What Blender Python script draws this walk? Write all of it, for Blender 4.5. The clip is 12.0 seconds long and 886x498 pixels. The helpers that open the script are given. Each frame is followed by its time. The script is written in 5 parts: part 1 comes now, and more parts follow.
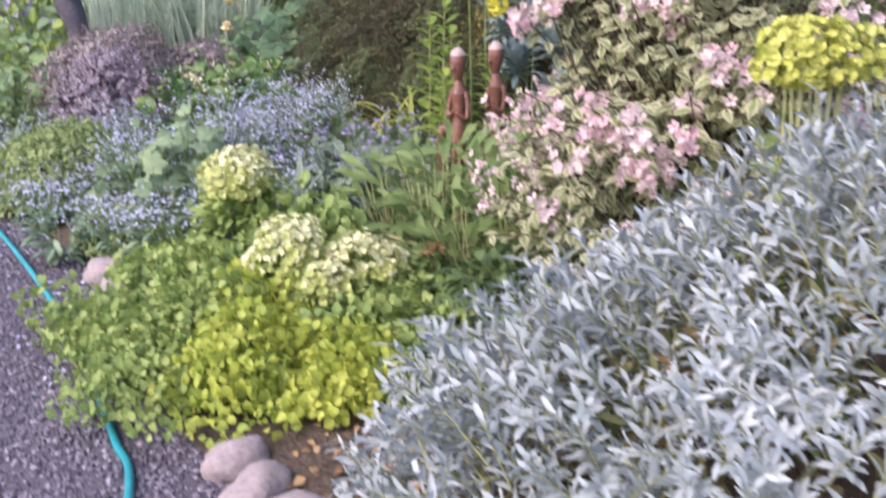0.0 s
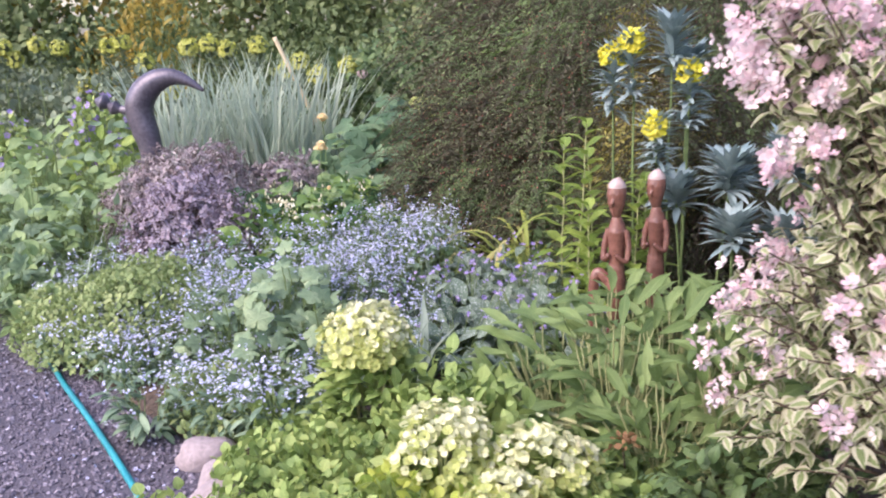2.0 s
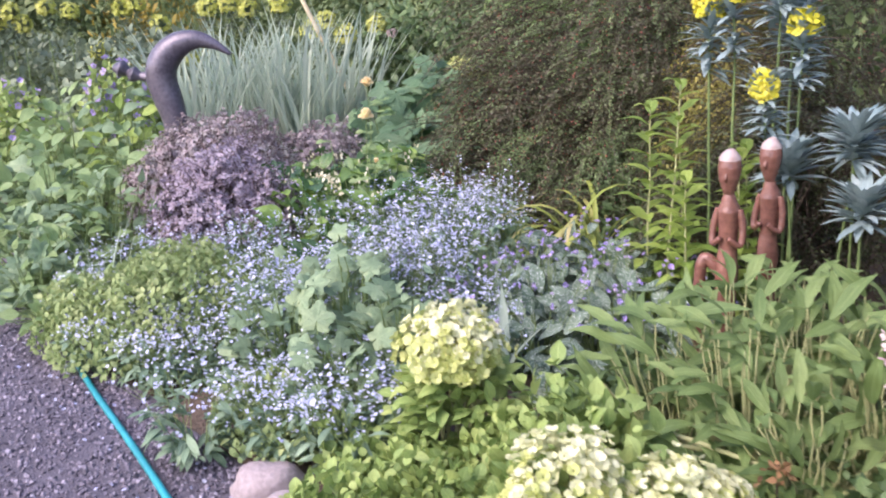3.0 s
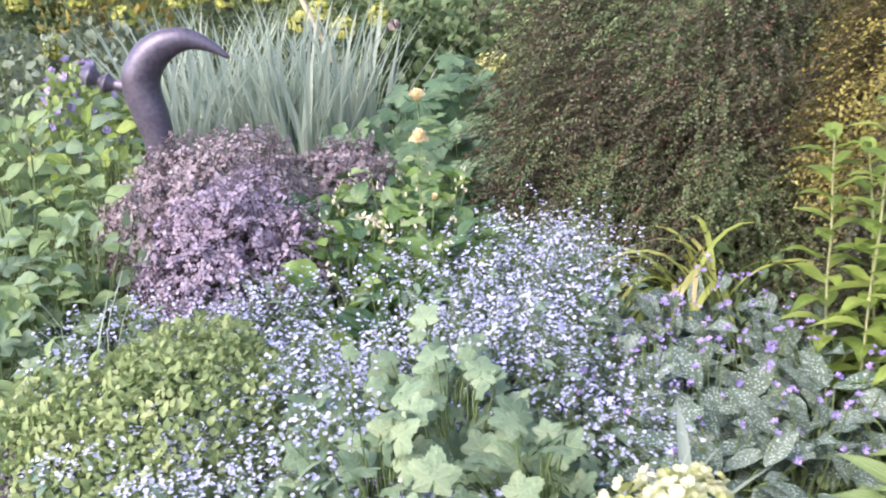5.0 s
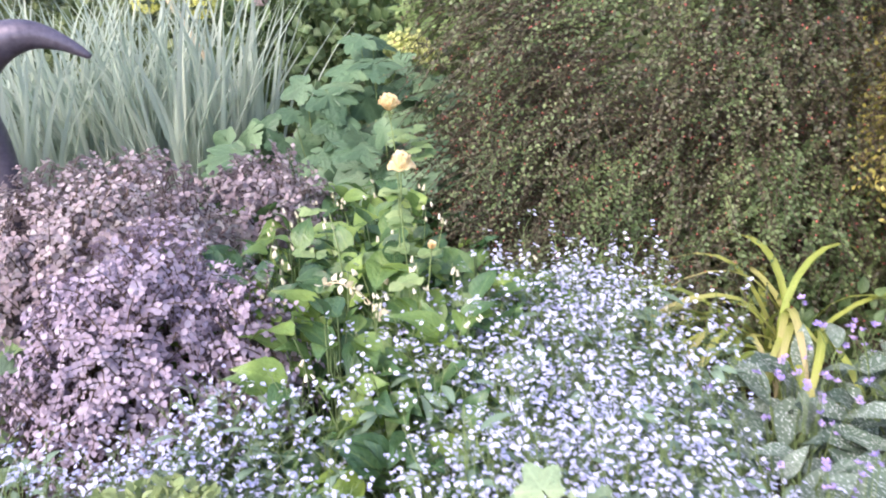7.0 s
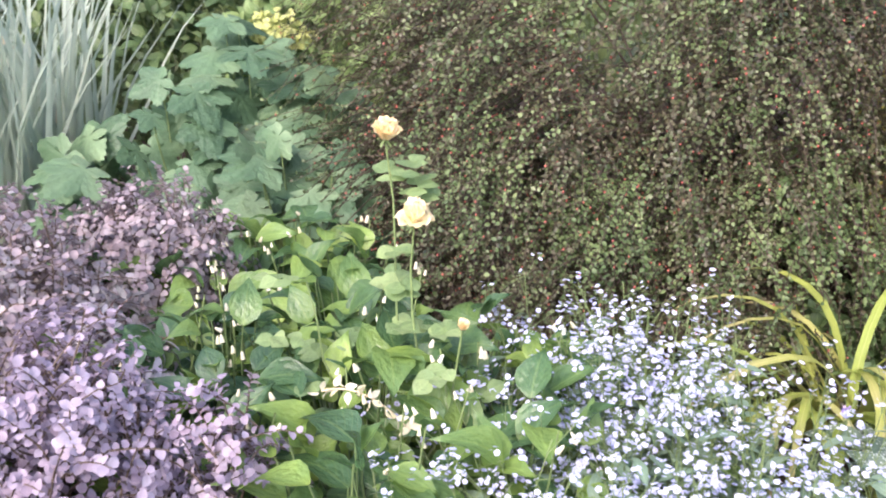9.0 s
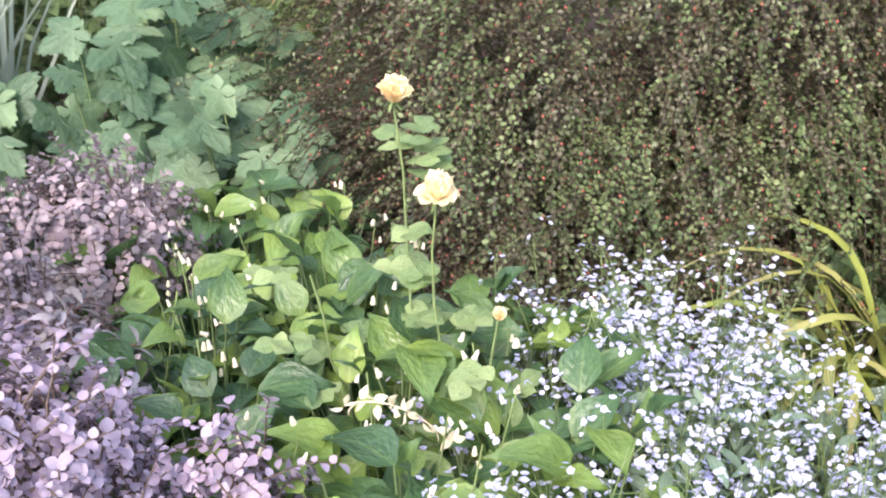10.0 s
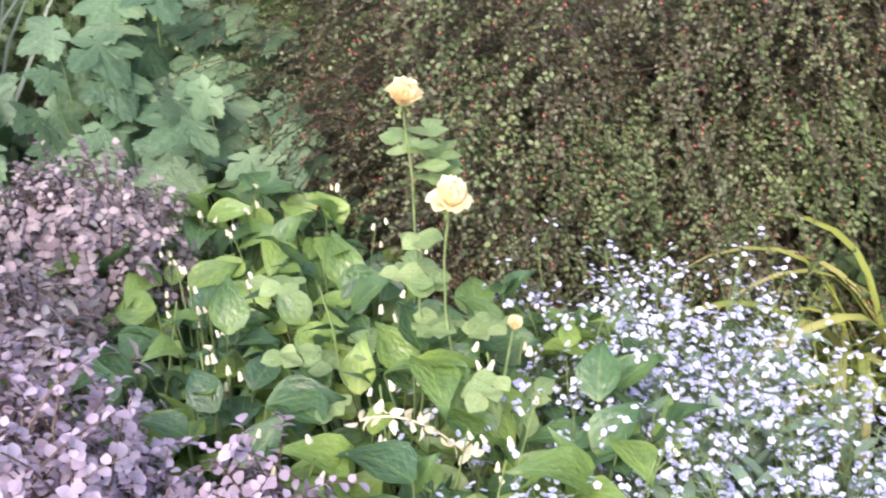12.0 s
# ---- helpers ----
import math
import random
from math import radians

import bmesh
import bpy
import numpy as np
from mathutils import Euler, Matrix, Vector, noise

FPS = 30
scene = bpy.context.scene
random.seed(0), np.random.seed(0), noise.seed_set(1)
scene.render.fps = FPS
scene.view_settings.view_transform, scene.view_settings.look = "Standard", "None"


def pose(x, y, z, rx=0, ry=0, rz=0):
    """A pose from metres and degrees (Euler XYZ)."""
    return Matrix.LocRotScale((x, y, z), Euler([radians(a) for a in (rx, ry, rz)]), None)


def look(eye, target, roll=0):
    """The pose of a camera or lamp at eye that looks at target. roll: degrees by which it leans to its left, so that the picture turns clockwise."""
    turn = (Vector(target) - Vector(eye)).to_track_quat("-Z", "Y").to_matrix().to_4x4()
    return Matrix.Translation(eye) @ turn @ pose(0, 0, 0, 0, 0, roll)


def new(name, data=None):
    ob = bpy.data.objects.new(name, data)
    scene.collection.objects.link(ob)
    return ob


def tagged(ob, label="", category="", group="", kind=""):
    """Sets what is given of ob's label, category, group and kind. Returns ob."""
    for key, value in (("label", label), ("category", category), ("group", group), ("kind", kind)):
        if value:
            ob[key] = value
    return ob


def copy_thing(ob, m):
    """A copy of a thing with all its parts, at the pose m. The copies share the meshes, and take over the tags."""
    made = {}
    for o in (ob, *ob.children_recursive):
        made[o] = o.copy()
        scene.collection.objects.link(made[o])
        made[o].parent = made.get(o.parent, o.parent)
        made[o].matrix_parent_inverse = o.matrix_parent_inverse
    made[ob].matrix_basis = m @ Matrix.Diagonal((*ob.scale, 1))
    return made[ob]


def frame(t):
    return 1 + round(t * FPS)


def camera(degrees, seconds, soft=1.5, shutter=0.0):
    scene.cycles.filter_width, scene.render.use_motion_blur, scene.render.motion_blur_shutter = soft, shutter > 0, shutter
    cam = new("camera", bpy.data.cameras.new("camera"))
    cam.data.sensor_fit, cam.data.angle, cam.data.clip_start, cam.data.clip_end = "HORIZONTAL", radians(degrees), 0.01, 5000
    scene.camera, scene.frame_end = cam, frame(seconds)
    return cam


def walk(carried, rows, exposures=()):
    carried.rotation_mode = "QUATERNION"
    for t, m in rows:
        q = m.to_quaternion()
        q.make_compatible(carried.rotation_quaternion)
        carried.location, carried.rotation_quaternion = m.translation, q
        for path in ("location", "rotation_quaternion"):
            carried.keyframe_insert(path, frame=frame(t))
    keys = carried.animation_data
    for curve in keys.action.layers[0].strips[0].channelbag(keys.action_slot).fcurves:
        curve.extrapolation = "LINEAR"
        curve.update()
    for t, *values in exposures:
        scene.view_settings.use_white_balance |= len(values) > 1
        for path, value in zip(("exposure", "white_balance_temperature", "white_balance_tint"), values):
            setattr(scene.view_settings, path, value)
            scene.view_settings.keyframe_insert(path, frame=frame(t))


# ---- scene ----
cam = camera(47.4, 12.0, soft=2.0, shutter=0.4)
PATH = [
    (0, (0.083, 0.112, 1.205), (0.048, 2.014, 0.587), -0.6),
    (0.5, (-0.038, 0.22, 1.232), (-0.112, 2.156, 0.737), -1.3),
    (1, (-0.136, 0.368, 1.235), (-0.246, 2.306, 0.754), -0.4),
    (1.5, (-0.222, 0.588, 1.252), (-0.423, 2.541, 0.872), -1.1),
    (2, (-0.332, 0.787, 1.242), (-0.432, 2.736, 0.807), -1.1),
    (2.5, (-0.466, 0.994, 1.238), (-0.57, 2.933, 0.759), -1.9),
    (2.7, (-0.501, 1.092, 1.225), (-0.629, 3.021, 0.712), -2.1),
    (4.3, (-0.906, 1.84, 1.226), (-0.953, 3.775, 0.722), -3.1),
    (4.5, (-0.935, 1.948, 1.235), (-0.985, 3.886, 0.744), -3.4),
    (5, (-1.032, 2.197, 1.237), (-1.06, 4.121, 0.693), -2.5),
    (5.5, (-1.173, 2.432, 1.244), (-1.097, 4.345, 0.664), -3.6),
    (6, (-1.256, 2.69, 1.232), (-1.179, 4.598, 0.636), -3.9),
    (6.5, (-1.325, 2.965, 1.23), (-1.178, 4.857, 0.598), -3.0),
    (7, (-1.444, 3.2, 1.236), (-1.132, 5.074, 0.609), -4.0),
    (7.2, (-1.484, 3.299, 1.229), (-1.156, 5.162, 0.58), -2.7),
    (8.8, (-1.733, 3.926, 1.265), (-1.029, 5.661, 0.562), -2.7),
    (9, (-1.761, 3.991, 1.251), (-1.013, 5.702, 0.536), -1.8),
    (9.5, (-1.8, 4.191, 1.244), (-0.948, 5.84, 0.499), -2.6),
    (10, (-1.823, 4.318, 1.235), (-0.926, 5.892, 0.387), -2.7),
    (10.5, (-1.83, 4.381, 1.231), (-0.864, 5.889, 0.342), -3.0),
    (11, (-1.84, 4.401, 1.23), (-0.843, 5.877, 0.32), -2.6),
    (11.5, (-1.843, 4.398, 1.233), (-0.845, 5.877, 0.329), -2.5),
    (12, (-1.85, 4.391, 1.239), (-0.908, 5.93, 0.376), -2.7),
]
walk(cam, [(t, look(eye, target, roll)) for t, eye, target, roll in PATH],
     exposures=[(0, 1.42, 6700, 25), (1, 1.52, 6650, 26), (2.5, 1.58, 6550, 27), (5, 1.82, 6500, 27), (7, 1.94, 6550, 27), (9.5, 2.04, 6650, 26), (12, 1.95, 6700, 26)])

# ---- world and light ----
SUN_UP, SUN_TURN = radians(44), radians(-128)
world = bpy.data.worlds.new("sky")
scene.world = world
world.use_nodes = True
wn = world.node_tree.nodes
sky = wn.new("ShaderNodeTexSky")
sky.sky_type, sky.sun_disc = "NISHITA", False
sky.sun_elevation, sky.sun_rotation = SUN_UP, SUN_TURN
sky.air_density, sky.dust_density, sky.ozone_density = 1.0, 2.0, 1.0
world.node_tree.links.new(sky.outputs[0], wn["Background"].inputs[0])
wn["Background"].inputs[1].default_value = 0.15
sun = new("sun", bpy.data.lights.new("sun", "SUN"))
sun.data.energy, sun.data.angle, sun.data.color = 1.15, radians(50), (1.0, 0.94, 0.85)
sun.matrix_world = look((0, 0, 0), (-math.sin(SUN_TURN) * math.cos(SUN_UP), -math.cos(SUN_TURN) * math.cos(SUN_UP), -math.sin(SUN_UP)))

# ---- materials ----


def nodes_of(name):
    m = bpy.data.materials.new(name)
    m.use_nodes = True
    nt = m.node_tree
    return m, nt, nt.nodes["Principled BSDF"]


def ramp_node(nt, stops):
    r = nt.nodes.new("ShaderNodeValToRGB")
    els = r.color_ramp.elements
    while len(els) < len(stops):
        els.new(0.5)
    for e, (p, c) in zip(els, stops):
        e.position, e.color = p, (*c, 1)
    return r


def mix_node(nt, a, b, fac, kind="MIX"):
    m = nt.nodes.new("ShaderNodeMix")
    m.data_type, m.blend_type = "RGBA", kind
    for sock, val in ((m.inputs[0], fac), (m.inputs[6], a), (m.inputs[7], b)):
        if hasattr(val, "is_linked"):
            nt.links.new(val, sock)
        elif isinstance(val, (int, float)):
            sock.default_value = val
        else:
            sock.default_value = (*val, 1)
    return m.outputs[2]


def maths(nt, op, a, b=0.0):
    m = nt.nodes.new("ShaderNodeMath")
    m.operation = op
    for sock, val in zip(m.inputs, (a, b)):
        if hasattr(val, "is_linked"):
            nt.links.new(val, sock)
        else:
            sock.default_value = val
    return m.outputs[0]


def noise_node(nt, scale, detail=4.0, coords="Object"):
    n = nt.nodes.new("ShaderNodeTexNoise")
    n.inputs["Scale"].default_value, n.inputs["Detail"].default_value = scale, detail
    tc = nt.nodes.new("ShaderNodeTexCoord")
    nt.links.new(tc.outputs[coords], n.inputs["Vector"])
    return n.outputs[0]


def leafy(name, shades, rough=0.5, through_light=0.3, vein=0.25, edge=None, spots=None, by_object=False, patch=6.0, sheen=0.35):
    """A leaf or petal: shades picked leaf by leaf, paler veins, brown flecks, light that passes through."""
    m, nt, bsdf = nodes_of(name)
    pick = nt.nodes.new("ShaderNodeObjectInfo").outputs["Random"] if by_object else nt.nodes.new("ShaderNodeNewGeometry").outputs["Random Per Island"]
    big = noise_node(nt, 0.7 if by_object else patch, 2.0)
    pick = maths(nt, "ADD", maths(nt, "MULTIPLY", pick, 0.6), maths(nt, "SUBTRACT", maths(nt, "MULTIPLY", big, 1.6), 0.55))
    r = ramp_node(nt, [(i / max(1, len(shades) - 1), c) for i, c in enumerate(shades)])
    nt.links.new(pick, r.inputs[0])
    col = r.outputs[0]
    uv = nt.nodes.new("ShaderNodeUVMap")
    sep = nt.nodes.new("ShaderNodeSeparateXYZ")
    nt.links.new(uv.outputs[0], sep.inputs[0])
    off = maths(nt, "ABSOLUTE", maths(nt, "SUBTRACT", sep.outputs[0], 0.5))
    grain = nt.nodes.new("ShaderNodeTexNoise")
    grain.inputs["Scale"].default_value, grain.inputs["Detail"].default_value = 7.0, 4.0
    nt.links.new(uv.outputs[0], grain.inputs["Vector"])
    shade = ramp_node(nt, [(0.3, (0.88, 0.88, 0.88)), (0.7, (1.06, 1.06, 1.06))])
    nt.links.new(grain.outputs[0], shade.inputs[0])
    col = mix_node(nt, col, shade.outputs[0], 1.0, "MULTIPLY")
    if vein:
        mid = maths(nt, "LESS_THAN", off, 0.035)
        ribs = maths(nt, "SINE", maths(nt, "MULTIPLY", maths(nt, "SUBTRACT", sep.outputs[1], maths(nt, "MULTIPLY", off, 0.8)), 44.0))
        ribs = maths(nt, "GREATER_THAN", ribs, 0.86)
        lines = maths(nt, "MULTIPLY", maths(nt, "MAXIMUM", mid, maths(nt, "MULTIPLY", ribs, 0.5)), vein)
        col = mix_node(nt, col, tuple(min(1, c * 1.6 + 0.05) for c in shades[-1]), lines)
        bump = nt.nodes.new("ShaderNodeBump")
        bump.inputs["Strength"].default_value, bump.inputs["Distance"].default_value = 0.3, (0.012 if by_object else 0.002)
        nt.links.new(maths(nt, "ADD", maths(nt, "SUBTRACT", 1.0, maths(nt, "MAXIMUM", mid, ribs)), maths(nt, "MULTIPLY", grain.outputs[0], 3.0)), bump.inputs["Height"])
        nt.links.new(bump.outputs[0], bsdf.inputs["Normal"])
    if edge:
        wob = maths(nt, "MULTIPLY", maths(nt, "SUBTRACT", noise_node(nt, 90.0, 3.0), 0.5), 0.3)
        rim = maths(nt, "GREATER_THAN", maths(nt, "ADD", off, wob), 0.22)
        col = mix_node(nt, col, edge, rim)
    if spots:
        v = nt.nodes.new("ShaderNodeTexVoronoi")
        v.inputs["Scale"].default_value = 20.0
        tc = nt.nodes.new("ShaderNodeTexCoord")
        nt.links.new(tc.outputs["Object"], v.inputs["Vector"])
        dots = maths(nt, "LESS_THAN", v.outputs["Distance"], 0.33)
        col = mix_node(nt, col, spots, maths(nt, "MULTIPLY", dots, 0.85))
    fleck = maths(nt, "GREATER_THAN", noise_node(nt, 9.0 if by_object else 160.0, 3.0), 0.69)
    col = mix_node(nt, col, (0.16, 0.11, 0.05), maths(nt, "MULTIPLY", fleck, 0.3))
    nt.links.new(col, bsdf.inputs["Base Color"])
    bsdf.inputs["Roughness"].default_value = rough
    bsdf.inputs["Specular IOR Level"].default_value = sheen
    if through_light:
        tr = nt.nodes.new("ShaderNodeBsdfTranslucent")
        nt.links.new(col, tr.inputs[0])
        mx = nt.nodes.new("ShaderNodeMixShader")
        mx.inputs[0].default_value = through_light
        nt.links.new(bsdf.outputs[0], mx.inputs[1])
        nt.links.new(tr.outputs[0], mx.inputs[2])
        nt.links.new(mx.outputs[0], nt.nodes["Material Output"].inputs[0])
    return m


def solid(name, a, b, scale=8.0, rough=0.8, bump=0.3, metal=0.0, fine=60.0, depth=0.01):
    """An opaque surface: two shades in broad patches, fine grain and relief."""
    m, nt, bsdf = nodes_of(name)
    big, small = noise_node(nt, scale), noise_node(nt, fine, 6.0)
    f = maths(nt, "ADD", maths(nt, "MULTIPLY", big, 0.6), maths(nt, "MULTIPLY", small, 0.6))
    r = ramp_node(nt, [(0.35, a), (0.85, b)])
    nt.links.new(f, r.inputs[0])
    nt.links.new(r.outputs[0], bsdf.inputs["Base Color"])
    bsdf.inputs["Roughness"].default_value, bsdf.inputs["Metallic"].default_value = rough, metal
    bp = nt.nodes.new("ShaderNodeBump")
    bp.inputs["Strength"].default_value, bp.inputs["Distance"].default_value = bump, depth
    nt.links.new(small, bp.inputs["Height"])
    nt.links.new(bp.outputs[0], bsdf.inputs["Normal"])
    return m


def pebbles_mat():
    m, nt, bsdf = nodes_of("gravel_chips")
    r = ramp_node(nt, [(0.0, (0.062, 0.056, 0.072)), (0.45, (0.125, 0.112, 0.142)), (0.85, (0.2, 0.18, 0.222)), (1.0, (0.34, 0.31, 0.36))])
    nt.links.new(nt.nodes.new("ShaderNodeNewGeometry").outputs["Random Per Island"], r.inputs[0])
    nt.links.new(r.outputs[0], bsdf.inputs["Base Color"])
    bsdf.inputs["Roughness"].default_value = 0.75
    return m


